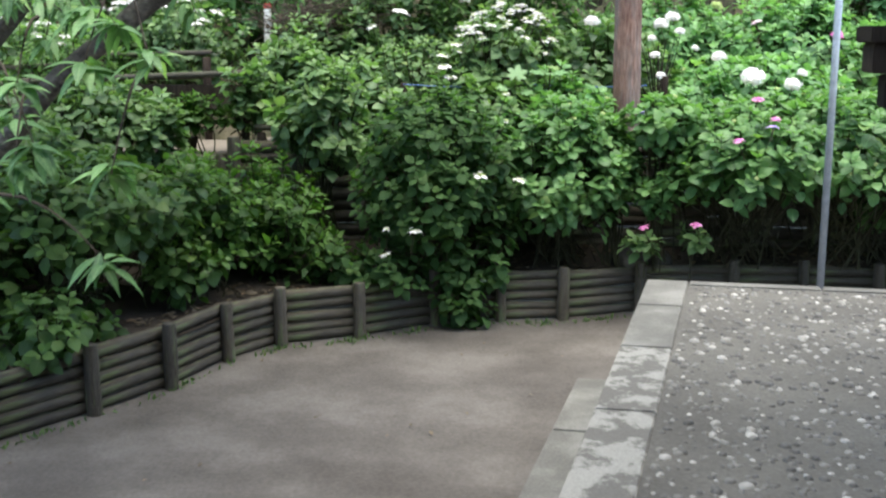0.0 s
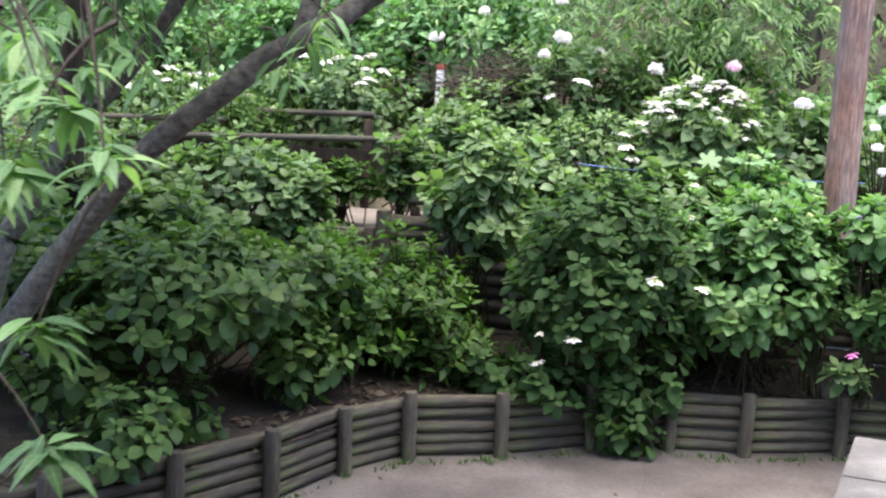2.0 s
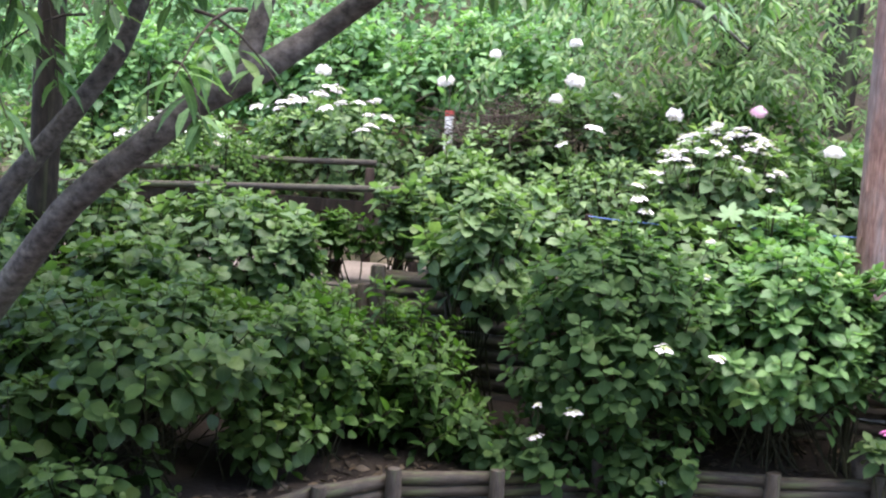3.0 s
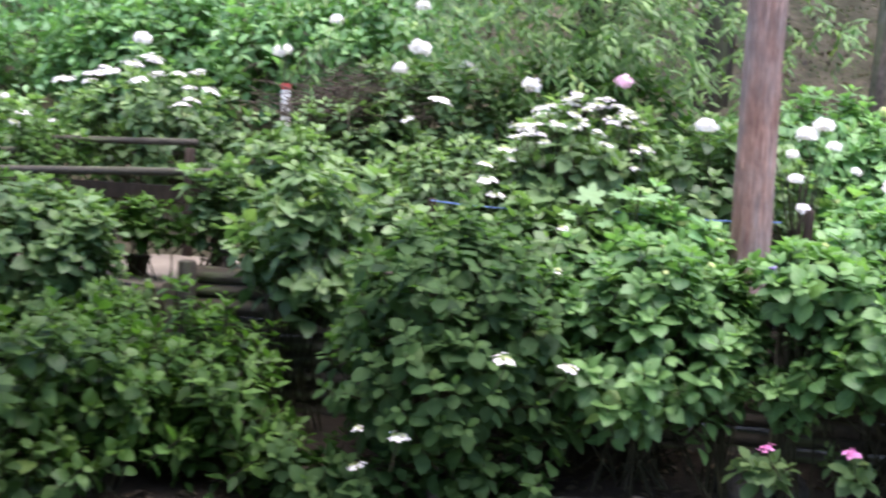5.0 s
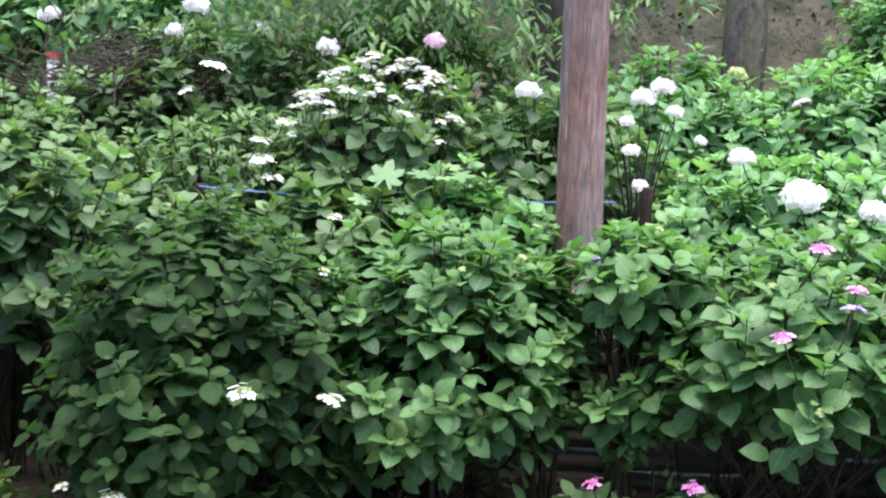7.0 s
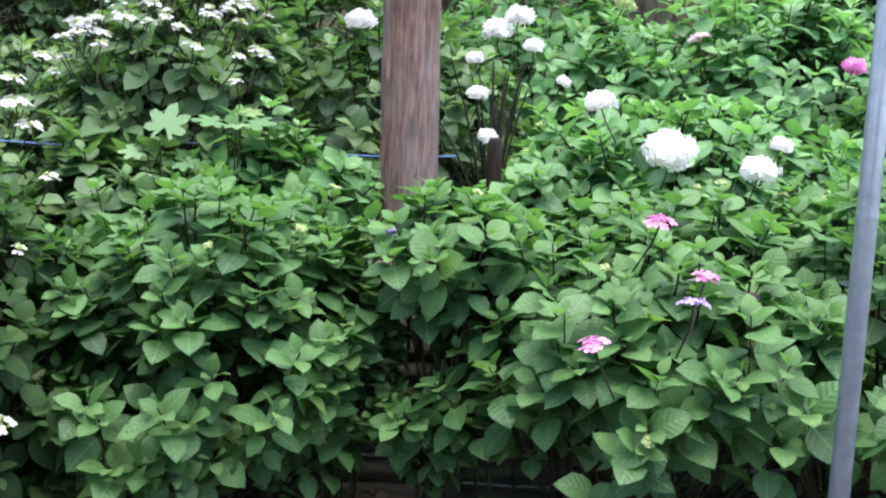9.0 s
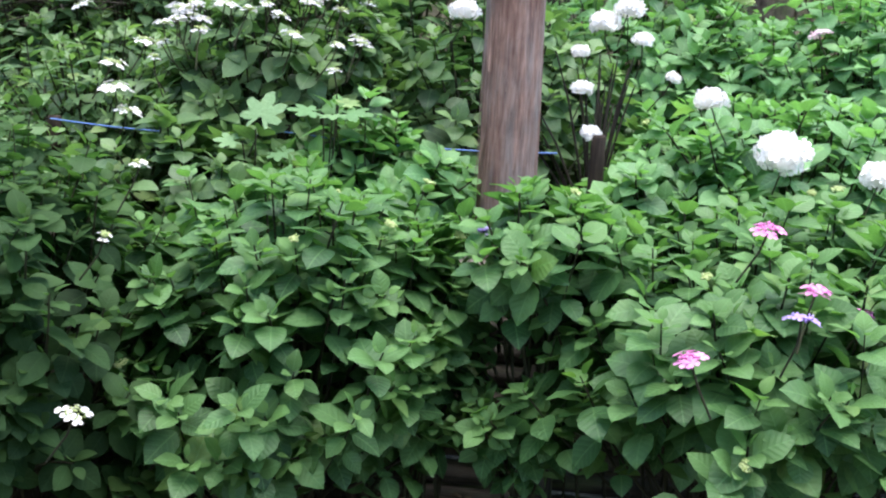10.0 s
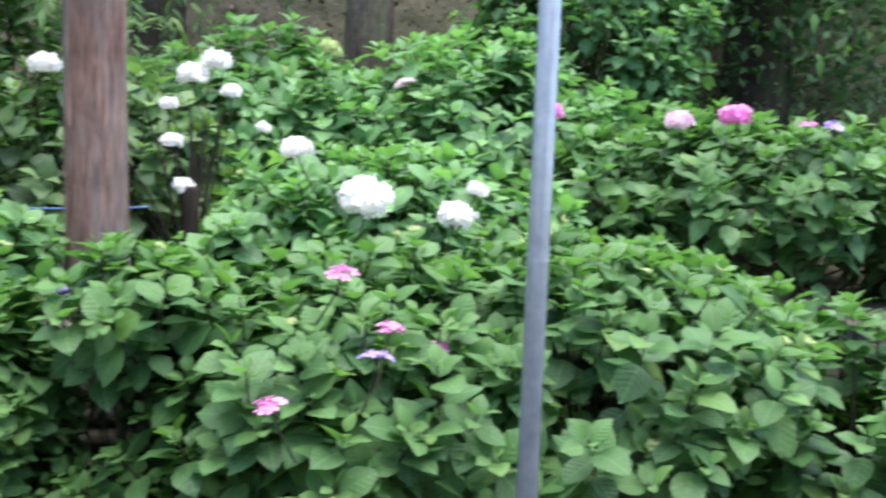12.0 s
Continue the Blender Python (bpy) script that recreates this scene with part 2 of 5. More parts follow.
def tri_mesh(name, verts, tris, smooth=True):
    """A mesh out of arrays of corners and triangles."""
    me = bpy.data.meshes.new(name)
    me.vertices.add(len(verts))
    me.vertices.foreach_set("co", np.ascontiguousarray(verts, dtype=np.float32).ravel())
    me.loops.add(len(tris) * 3)
    me.loops.foreach_set("vertex_index", np.ascontiguousarray(tris, dtype=np.int32).ravel())
    me.polygons.add(len(tris))
    me.polygons.foreach_set("loop_start", np.arange(0, len(tris) * 3, 3, dtype=np.int32))
    me.polygons.foreach_set("loop_total", np.full(len(tris), 3, dtype=np.int32))
    me.polygons.foreach_set("use_smooth", np.full(len(tris), smooth, dtype=bool))
    me.update(calc_edges=True)
    return me


def unit(v):
    return v / np.maximum(np.linalg.norm(v, axis=-1, keepdims=True), 1e-9)


ROUND = (0, 0.1, 0.25, 0.43, 0.61, 0.78, 0.91, 1)


def leaf_shape(widths, fold=0.25, droop=0.25, wave=0.0, steps=None):
    """A leaf along +y of length 1, folded up along its midrib and bent down to its tip. Returns corners, triangles and each corner's place on the leaf."""
    n = len(widths)
    v, spot = [], []
    for i, w in enumerate(widths):
        s = steps[i] if steps else i / (n - 1)
        z = 0.14 * s - droop * s * s
        v.append((0, s, z))
        spot.append((0, s, 0))
        for side in (-1, 1):
            v.append((side * w, s - 0.06 * w, z + fold * w * (1 - 0.5 * s) + wave * math.sin(9 * s + 2 * side)))
            spot.append((w, s, 0))
    f = []
    for i in range(n - 1):
        a, b = 3 * i, 3 * (i + 1)
        f += [(a, b, a + 1), (a + 1, b, b + 1), (a, a + 2, b), (a + 2, b + 2, b)]
    return np.array(v), np.array(f), np.array(spot, float)


OVATE = leaf_shape((0.015, 0.2, 0.34, 0.38, 0.355, 0.255, 0.1, 0.002), 0.17, 0.3, 0.016, ROUND)
OVATE_FLAT = leaf_shape((0.015, 0.2, 0.35, 0.41, 0.385, 0.29, 0.14, 0.004), 0.12, 0.36, 0.012, ROUND)
SMALL = leaf_shape((0.02, 0.2, 0.24, 0.14, 0.004), 0.2, 0.3)
LANCE = leaf_shape((0.015, 0.1, 0.145, 0.15, 0.11, 0.05, 0.003), 0.2, 0.4, 0.01)
LANCE_LIGHT = leaf_shape((0.02, 0.14, 0.12, 0.003), 0.2, 0.4)
FAR = leaf_shape((0.04, 0.3, 0.01), 0.2, 0.25)
BEHIND = (0, 0.14, 0.36, 0.62, 0.86, 1)
OVATE_LIGHT = leaf_shape((0.015, 0.24, 0.37, 0.36, 0.16, 0.002), 0.17, 0.3, 0.014, BEHIND)
FLAT_LIGHT = leaf_shape((0.015, 0.25, 0.39, 0.385, 0.2, 0.004), 0.12, 0.36, 0.012, BEHIND)
OVATE_FAR = leaf_shape((0.015, 0.3, 0.36, 0.2, 0.002), 0.26, 0.3, 0.014)


def leaf_array(shape, base, way, up, size, width=1.0):
    side = unit(np.cross(way, up))
    nrm = np.cross(side, way)
    v = shape[0]
    s = size[:, None, None]
    out = base[:, None] + s * (v[None, :, 0:1] * width * side[:, None] + v[None, :, 1:2] * way[:, None] + v[None, :, 2:3] * nrm[:, None])
    k = np.arange(len(base))[:, None, None] * len(v)
    return out.reshape(-1, 3), (shape[1][None] + k).reshape(-1, 3)


def mark_leaves(me, shape, young):
    """Store each corner's place on its leaf, and how young the leaf is."""
    spot = np.tile(shape[2], (len(young), 1))
    spot[:, 2] = np.repeat(young, len(shape[2]))
    a = me.attributes.new("leaf_place", "FLOAT_VECTOR", "POINT")
    a.data.foreach_set("vector", spot.astype(np.float32).ravel())


def leaves_mesh(name, shape, base, way, up, size, width=1.0, young=None):
    v, f = leaf_array(shape, base, way, up, size, width)
    me = tri_mesh(name, v, f)
    mark_leaves(me, shape, np.zeros(len(base)) if young is None else young)
    return me


ONE_LEAF = {}


def one_leaf(shape, mat, young):
    """The mesh that single leaves of one shape, age and material share."""
    key = (id(shape), mat.name, young)
    if key not in ONE_LEAF:
        me = tri_mesh("leaf", shape[0], shape[1])
        mark_leaves(me, shape, np.array([young]))
        me.materials.append(mat)
        ONE_LEAF[key] = me
    return ONE_LEAF[key]


def leaf_objects(shape, mat, parent, base, way, up, size, width=1.0, young=None):
    side = unit(np.cross(way, up))
    nrm = np.cross(side, way)
    off = np.array(parent.location)
    ages = np.zeros(len(base)) if young is None else young
    for p, d, s, nn, k, age in zip(base - off, way, side, nrm, size, ages):
        m = Matrix.Identity(4)
        for r in range(3):
            m[r][0], m[r][1], m[r][2], m[r][3] = s[r] * k * width, d[r] * k, nn[r] * k, p[r]
        ob = new("leaf", one_leaf(shape, mat, float(age)))
        ob.parent = parent
        ob.matrix_local = m


def tubes(paths, radii, sides=4):
    """Tapered tubes along paths (n, points, 3), with radii (n, points)."""
    n, m, _ = paths.shape
    d = np.gradient(paths, axis=1)
    d = unit(d)
    ref = np.where(np.abs(d[..., 2:3]) > 0.9, np.array([1.0, 0, 0]), np.array([0, 0, 1.0]))
    a = unit(np.cross(d, ref))
    b = np.cross(d, a)
    ang = np.arange(sides) / sides * 2 * np.pi
    ring = paths[:, :, None] + radii[:, :, None, None] * (np.cos(ang)[:, None] * a[:, :, None] + np.sin(ang)[:, None] * b[:, :, None])
    idx = np.arange(n * m * sides).reshape(n, m, sides)
    i0, i1 = idx[:, :-1], idx[:, 1:]
    j0, j1 = np.roll(i0, -1, 2), np.roll(i1, -1, 2)
    f = np.concatenate([np.stack([i0, j0, i1], -1).reshape(-1, 3), np.stack([j0, j1, i1], -1).reshape(-1, 3)])
    return ring.reshape(-1, 3), f


def floret(rng, r):
    """Four round petals."""
    v, f = [(0, 0, 0)], []
    turn = rng.uniform(0, 1.57)
    for q in range(4):
        a = turn + q * math.pi / 2
        i = len(v)
        for da, rr, z in ((-0.62, 0.72, 0.1), (-0.3, 1.02, 0.05), (0.3, 1.02, 0.05), (0.62, 0.72, 0.1)):
            v.append((math.cos(a + da) * rr * r, math.sin(a + da) * rr * r, z * r + rng.uniform(-0.08, 0.08) * r))
        f += [(0, i, i + 1), (0, i + 1, i + 2), (0, i + 2, i + 3)]
    return np.array(v), np.array(f)


def flower_mesh(kind, size, rng):
    """A flower head of the given width: 'ball' all florets round a core, 'lace' a flat plate of buds with florets round it."""
    vs, fs, k = [], [], 0
    spots = []
    if kind == "ball":
        count = 62
        for i in range(count):
            z = 1 - 1.6 * (i + 0.5) / count
            a = i * 2.39996
            q = math.sqrt(max(0, 1 - z * z))
            n = Vector((q * math.cos(a), q * math.sin(a), z))
            c = Vector((n.x * size / 2, n.y * size / 2, n.z * size * 0.36)) * (rng.uniform(0.82, 1.08) + 0.07 * math.sin(3 * a + 5 * z))
            spots.append((c, (n + Vector(rng.normal(size=3)) * 0.4).normalized(), size * rng.uniform(0.115, 0.16)))
        ring = [[(0.39 * size * math.sin(t) * math.cos(a), 0.39 * size * math.sin(t) * math.sin(a), 0.27 * size * math.cos(t)) for a in np.arange(10) * 0.62832] for t in np.linspace(0.05, 2.6, 7)]
        vs.append(np.array(ring).reshape(-1, 3))
        f = []
        for r in range(6):
            for i in range(10):
                j = (i + 1) % 10
                f += [(r * 10 + i, r * 10 + 10 + i, r * 10 + j), (r * 10 + j, r * 10 + 10 + i, r * 10 + 10 + j)]
        fs.append(np.array(f))
        k = 70
    else:
        count = rng.integers(5, 9)
        for i in range(count):
            a = i / count * 6.283 + rng.uniform(-0.35, 0.35)
            rr = size / 2 * rng.uniform(0.6, 1.0)
            n = Vector((math.cos(a) * 0.5, math.sin(a) * 0.5, 1)).normalized()
            spots.append((Vector((math.cos(a) * rr, math.sin(a) * rr, rng.uniform(-0.016, 0.008))), n, size * rng.uniform(0.19, 0.26)))
    for c, n, r in spots:
        v, f = floret(rng, r)
        m = np.array(n.to_track_quat("Z", "Y").to_matrix())
        vs.append(v @ m.T + np.array(c))
        fs.append(f + k)
        k += len(v)
    return tri_mesh("flower_head", np.concatenate(vs), np.concatenate(fs), False)


def bud_plate(size, rng):
    """The small buds in the middle of a flat flower head."""
    vs, fs, k = [], [], 0
    octa_v = np.array([(1, 0, 0), (-1, 0, 0), (0, 1, 0), (0, -1, 0), (0, 0, 1), (0, 0, -1)], float)
    octa_f = np.array([(0, 2, 4), (2, 1, 4), (1, 3, 4), (3, 0, 4), (2, 0, 5), (1, 2, 5), (3, 1, 5), (0, 3, 5)])
    for i in range(34):
        rr, a = size * 0.36 * math.sqrt((i + 0.5) / 34), i * 2.39996
        c = np.array([rr * math.cos(a), rr * math.sin(a), rng.uniform(-0.004, 0.006)])
        vs.append(octa_v * rng.uniform(0.003, 0.0055) + c)
        fs.append(octa_f + k)
        k += 6
    return tri_mesh("bud", np.concatenate(vs), np.concatenate(fs))


def bush(name, label, at, radii, shoots, leaf, mat, shape=OVATE, seed=1, singles=0, flowers=(), category="shrub", low=-0.55, lift=0.6,
         pairs=6, gap=1.0, group="", droop=0.0, width=1.0, lumps=0.16, buds=0):
    """A shrub: shoots that rise from its foot and end in crossed pairs of leaves over a lumpy dome.
    at: the foot's x, y and ground z and the dome's middle height; flowers: (x, y, z, kind, width, petals)."""
    rng = np.random.default_rng(seed)
    x, y, z0, zc = at
    e = thing(name, label, category, x, y, z0, group)
    foot = np.array([x, y, z0])
    mid = np.array([x, y, zc])
    d = rng.normal(size=(shoots * 4, 3))
    d = unit(d)
    d = d[d[:, 2] > low][:shoots]
    n = len(d)
    lump = np.array([noise.noise(Vector((q[0] * 1.9 + seed, q[1] * 1.9, q[2] * 1.9))) for q in d])
    rad = (1 + lumps * 1.6 * lump + rng.uniform(-lumps, lumps * 0.6, n))[:, None]
    tip = mid + d * np.array(radii) * rad
    tip[:, 2] = np.maximum(tip[:, 2], z0 + 0.04)
    axis = unit(d * 0.62 + np.array([0, 0, lift]) + rng.normal(size=(n, 3)) * 0.16)
    root = foot + np.stack([rng.normal(size=n) * 0.26 * radii[0], rng.normal(size=n) * 0.26 * radii[1], np.full(n, -0.02)], 1)
    s = (np.where(np.arange(n) % 4 == 0, 0.0, 0.55)[:, None] + np.linspace(0, 1, 6)[None] * np.where(np.arange(n) % 4 == 0, 1.0, 0.45)[:, None])[:, :, None]
    ctrl = tip - axis * np.linalg.norm(tip - root, axis=1, keepdims=True) * 0.45
    path = (1 - s) ** 2 * root[:, None] + 2 * s * (1 - s) * ctrl[:, None] + s * s * tip[:, None]
    v, f = tubes(path, np.linspace(0.006, 0.0022, 6)[None].repeat(n, 0) * rng.uniform(0.8, 1.3, (n, 1)), 4)
    tagged(link_mesh("stem", tri_mesh("stem", v - foot, f), STEM, e), kind="stuff")
    e1 = unit(np.cross(axis, np.array([0.3, 0.9, 0.1]) + rng.normal(size=(n, 3)) * 0.2))
    e2 = np.cross(axis, e1)
    spin = rng.uniform(0, 6.283, n)
    bases, ways, ups, sizes, ages = [], [], [], [], []
    steps = np.array([0.0, 0.02, 0.05, 0.1, 0.17, 0.25, 0.34, 0.44])[:pairs] * gap
    grow = np.array([0.42, 0.72, 0.95, 1.05, 1.0, 0.95, 0.85, 0.8])[:pairs]
    rise = np.array([1.1, 0.75, 0.42, 0.15, -0.05, -0.15, -0.22, -0.3])[:pairs] - droop
    for k in range(pairs):
        for sign in (0, math.pi):
            a = spin + k * math.pi / 2 + sign + rng.normal(size=n) * 0.22
            out = np.cos(a)[:, None] * e1 + np.sin(a)[:, None] * e2
            w = unit(out * math.cos(0.6) + axis * (rise[k] + rng.normal(size=n) * 0.16)[:, None])
            w = unit(w + np.array([0, 0, -0.12 - droop * 0.5]))
            bases.append(tip - axis * (steps[k] * rng.uniform(0.8, 1.25, n))[:, None] + out * 0.012)
            ways.append(w)
            ups.append(unit(axis * 0.7 + np.array([0, 0, 0.6]) + rng.normal(size=(n, 3)) * 0.28))
            sizes.append(leaf * grow[k] * rng.uniform(0.72, 1.18, n))
            ages.append(np.full(n, (1.0, 0.7, 0.3, 0.0, 0.0, 0.0, 0.0, 0.0)[k]))
    base, way, up, size, age = np.concatenate(bases), np.concatenate(ways), np.concatenate(ups), np.concatenate(sizes), np.concatenate(ages)
    keep = base[:, 2] > z0 + 0.01
    base, way, up, size, age = base[keep], way[keep], up[keep], size[keep], age[keep]
    front = np.zeros(len(base), bool)
    if singles:
        score = -(base[:, 1] - y) / radii[1] + 0.7 * (base[:, 2] - zc) / radii[2] + rng.uniform(0, 0.9, len(base))
        front[np.argsort(-score)[:singles]] = True
        leaf_objects(shape, mat, e, base[front], way[front], up[front], size[front], width, age[front])
    joined = shape
    if shape is OVATE:
        joined = OVATE_FAR if y > 11.5 else OVATE_LIGHT
    elif shape is OVATE_FLAT:
        joined = FLAT_LIGHT
    me = leaves_mesh("foliage", joined, base[~front] - foot, way[~front], up[~front], size[~front], width, age[~front])
    tagged(link_mesh("foliage", me, mat, e), kind="stuff")
    for i in range(buds):
        k = int(rng.integers(0, n))
        if d[k][1] < 0.3 and d[k][2] > -0.1:
            bud = link_mesh("bud", bud_plate(rng.uniform(0.035, 0.06), rng), LIME_BUD, e)
            bud.location = Vector(tip[k] + axis[k] * 0.035 - foot)
            bud.rotation_euler = Vector(axis[k]).to_track_quat("Z", "Y").to_euler()
    for fx, fy, fz, kind, wide, petals in flowers:
        head = link_mesh("flower_head", flower_mesh(kind, wide, rng), petals, e)
        head.location = Vector((fx, fy, fz)) - Vector(foot)
        lean = Vector(((fx - x) * 0.25 + rng.normal() * 0.13, (fy - y) * 0.12 + rng.normal() * 0.13, 1.0)).normalized()
        head.rotation_euler = lean.to_track_quat("Z", "Y").to_euler()
        if kind == "lace":
            link_mesh("bud", bud_plate(wide, rng), LIME_BUD if petals in (WHITE_PETAL, LACE_PETAL) else petals, head)
        p0 = np.array([[0, 0, -0.01], [0.005, 0.01, -0.07], [-0.01, 0.04, -0.16]])[None]
        v, f = tubes(p0, np.array([[0.003, 0.003, 0.003]]), 5)
        link_mesh("stalk", tri_mesh("stalk", v, f), STEM, head)
    return e


def log_mesh(length, radius, seed, sides=10, rings=3):
    """A round log along +z, a little bent, tapered and out of round, with chamfered ends."""
    rng = random.Random(seed)
    bm = bmesh.new()
    zs = [0, 0.012] + [length * (i + 1) / (rings + 1) for i in range(rings)] + [length - 0.012, length]
    rs = [0.82, 1] + [rng.uniform(0.94, 1.05) for _ in range(rings)] + [0.98, 0.8]
    dx, dy = rng.uniform(-0.008, 0.008), rng.uniform(-0.008, 0.008)
    loops = []
    for z, r in zip(zs, rs):
        b = math.sin(math.pi * z / length)
        loops.append([bm.verts.new((dx * b + radius * r * math.cos(a * 6.2832 / sides) * rng.uniform(0.96, 1.04),
                                    dy * b + radius * r * math.sin(a * 6.2832 / sides) * rng.uniform(0.96, 1.04), z)) for a in range(sides)])
    for p, q in zip(loops, loops[1:]):
        for i in range(sides):
            j = (i + 1) % sides
            bm.faces.new((p[i], p[j], q[j], q[i]))
    bm.faces.new(list(reversed(loops[0])))
    bm.faces.new(loops[-1])
    for f in bm.faces:
        f.smooth = len(f.verts) == 4
    return bm


def data_of(bm, mat, name):
    me = bpy.data.meshes.new(name)
    bm.normal_update()
    bm.to_mesh(me)
    bm.free()
    me.materials.append(mat)
    return me


LOGS = [data_of(log_mesh(1.0, 0.5, i), LOG, "log") for i in range(6)]
POSTS = [data_of(log_mesh(1.0, 0.5, 20 + i, 12), LOG, "post") for i in range(4)]


def log_wall(name, label, posts, ground, height, rows, post_over, seed, post_r=0.055):
    """Logs lie one on another behind upright posts that stand along a line of places."""
    rng = random.Random(seed)
    e = thing(name, label, "log wall", posts[0][0], posts[0][1], ground, kind="structure")
    thick = height / rows
    for i, (px, py) in enumerate(posts):
        ob = new("post", POSTS[i % 4])
        ob.parent = e
        h = height + post_over + 0.1 + rng.uniform(-0.02, 0.025)
        ob.location = (px - posts[0][0], py - posts[0][1], -0.1)
        ob.scale = (post_r * 2, post_r * 2, h)
        ob.rotation_euler = (rng.uniform(-0.03, 0.03), rng.uniform(-0.03, 0.03), rng.uniform(0, 6))
    for (ax, ay), (bx, by) in zip(posts, posts[1:]):
        d = Vector((bx - ax, by - ay, 0))
        back = Vector((-d.y, d.x, 0)).normalized() * (post_r + thick * 0.42)
        for k in range(rows):
            ob = new("log", LOGS[rng.randrange(6)])
            ob.parent = e
            r = thick * rng.uniform(0.98, 1.1)
            a = Vector((ax - posts[0][0], ay - posts[0][1], thick * (k + 0.5) + rng.uniform(-0.006, 0.006))) + back * rng.uniform(0.9, 1.1) - d.normalized() * 0.03
            ob.rotation_euler = (d + Vector((0, 0, rng.uniform(-0.012, 0.012)))).to_track_quat("Z", "Y").to_euler()
            ob.location = a
            ob.scale = (r, r, d.length + 0.06)
    return e


def box(w, d, h, bevel=0.004):
    bm = bmesh.new()
    bmesh.ops.create_cube(bm, size=1, matrix=Matrix.Translation((0, 0, h / 2)) @ Matrix.Diagonal((w, d, h, 1)))
    if bevel:
        bmesh.ops.bevel(bm, geom=bm.edges[:], offset=bevel, segments=2, affect="EDGES")
    return bm


def sheet(name, xs, ys, height, mat):
    """A ground sheet over a grid, with its height from a function."""
    X, Y = np.meshgrid(xs, ys)
    Z = np.array([height(a, b) for a, b in zip(X.ravel(), Y.ravel())])
    v = np.stack([X.ravel(), Y.ravel(), Z], 1)
    w = len(xs)
    i = (np.arange(len(ys) - 1)[:, None] * w + np.arange(w - 1)[None]).ravel()
    f = np.concatenate([np.stack([i, i + 1, i + w], 1), np.stack([i + 1, i + w + 1, i + w], 1)])
    return tagged(link_mesh(name, tri_mesh(name, v, f), mat), kind="structure")


# ---- the ground, the terrace and its step ----
GROUND, BED, PATH_Z = -0.717, -0.38, 0.58
FENCE = [(-3.35, 5.6), (-2.95, 6.05), (-2.55, 6.55), (-2.06, 7.16), (-1.69, 7.71), (-1.39, 8.23), (-1.17, 8.83), (-0.9, 9.24), (-0.38, 9.5), (0.14, 9.88), (0.62, 10.02),
         (1.09, 10.1), (1.7, 10.34), (2.41, 10.4), (2.98, 10.42), (3.52, 10.36), (4.15, 10.3), (4.8, 10.25), (5.5, 10.2), (6.2, 10.1)]
UPPER = [(-4.6, 10.3), (-3.9, 10.55), (-3.2, 10.75), (-2.5, 10.9), (-1.8, 11.0), (-1.1, 11.05), (-0.4, 11.05), (0.3, 11.02), (1.0, 11.0), (1.86, 11.0), (2.5, 11.02), (3.2, 11.05), (4.0, 11.1), (4.8, 11.1), (5.6, 11.1)]


def along(line, x):
    return float(np.interp(x, [p[0] for p in line], [p[1] for p in line]))


def bed_height(x, y):
    f = along(FENCE, x)
    u = along(UPPER, x)
    t = min(1.0, max(0.0, (y - f) / max(0.2, u - f)))
    return BED - 0.05 + 0.13 * t + 0.03 * noise.noise(Vector((x * 2.3, y * 2.3, 0)))


def path_z(x):
    """The path falls a little towards the railing."""
    return float(np.interp(x, (-1.8, -1.25, -0.4, 0.6), (0.4, 0.49, 0.535, PATH_Z)))


def hill_height(x, y):
    p = path_z(x)
    if y < 12.4:
        z = p
    elif y < 15:
        z = p + (y - 12.4) * (PATH_Z + 0.94 - p) / 2.6
    else:
        z = PATH_Z + 0.94 + (y - 15) * 0.85
    return min(z, 14 + 0.02 * y) + 0.12 * noise.noise(Vector((x * 0.8, y * 0.8, 3))) * min(1, max(0, y - 12.2))


ground = sheet("ground", np.linspace(-400, 400, 41), np.linspace(-400, 400, 41), lambda a, b: GROUND - 0.03, SOIL)
yard = sheet("ground_courtyard", np.linspace(-14, 14, 57), np.linspace(-12, 10.9, 47), lambda a, b: GROUND + 0.012 * noise.noise(Vector((a * 1.3, b * 1.3, 0))), SAND)
tagged(yard, "packed grey-brown sandy courtyard ground", "ground")
tagged(ground, "dark earth that reaches to the distance", "ground")


def strip(name, front, back, lift_front, height, mat, rows=14, step=0.12):
    """A sheet between two lines in the plan, a little behind the first."""
    xs = np.arange(front[0][0], front[-1][0], step)
    v = []
    for r in range(rows):
        for a in xs:
            y0 = along(front, a) + lift_front
            y1 = back(a)
            b = y0 + (y1 - y0) * r / (rows - 1)
            v.append((a, b, height(a, b)))
    w = len(xs)
    i = (np.arange(rows - 1)[:, None] * w + np.arange(w - 1)[None]).ravel()
    f = np.concatenate([np.stack([i, i + 1, i + w], 1), np.stack([i + 1, i + w + 1, i + w], 1)])
    return tagged(link_mesh(name, tri_mesh(name, np.array(v), f), mat), kind="structure")


tagged(strip("ground_bed", FENCE, lambda a: along(UPPER, a) + 0.25, 0.09, bed_height, SOIL), "dark leaf-strewn soil of the lower flower bed", "soil")
tagged(strip("path", [(-9, 10.2)] + UPPER + [(9, 11.1)], lambda a: 12.45, 0.08, lambda a, b: path_z(a) + 0.015 * noise.noise(Vector((a * 2, b * 2, 0))), PALE_PATH), "pale trodden path on the upper terrace", "path")
tagged(sheet("ground_hill", np.linspace(-26, 26, 105), np.concatenate([np.linspace(12.4, 20, 39), np.linspace(20.6, 60, 30)]), hill_height, BANK), "brown wooded bank with dry litter", "bank")

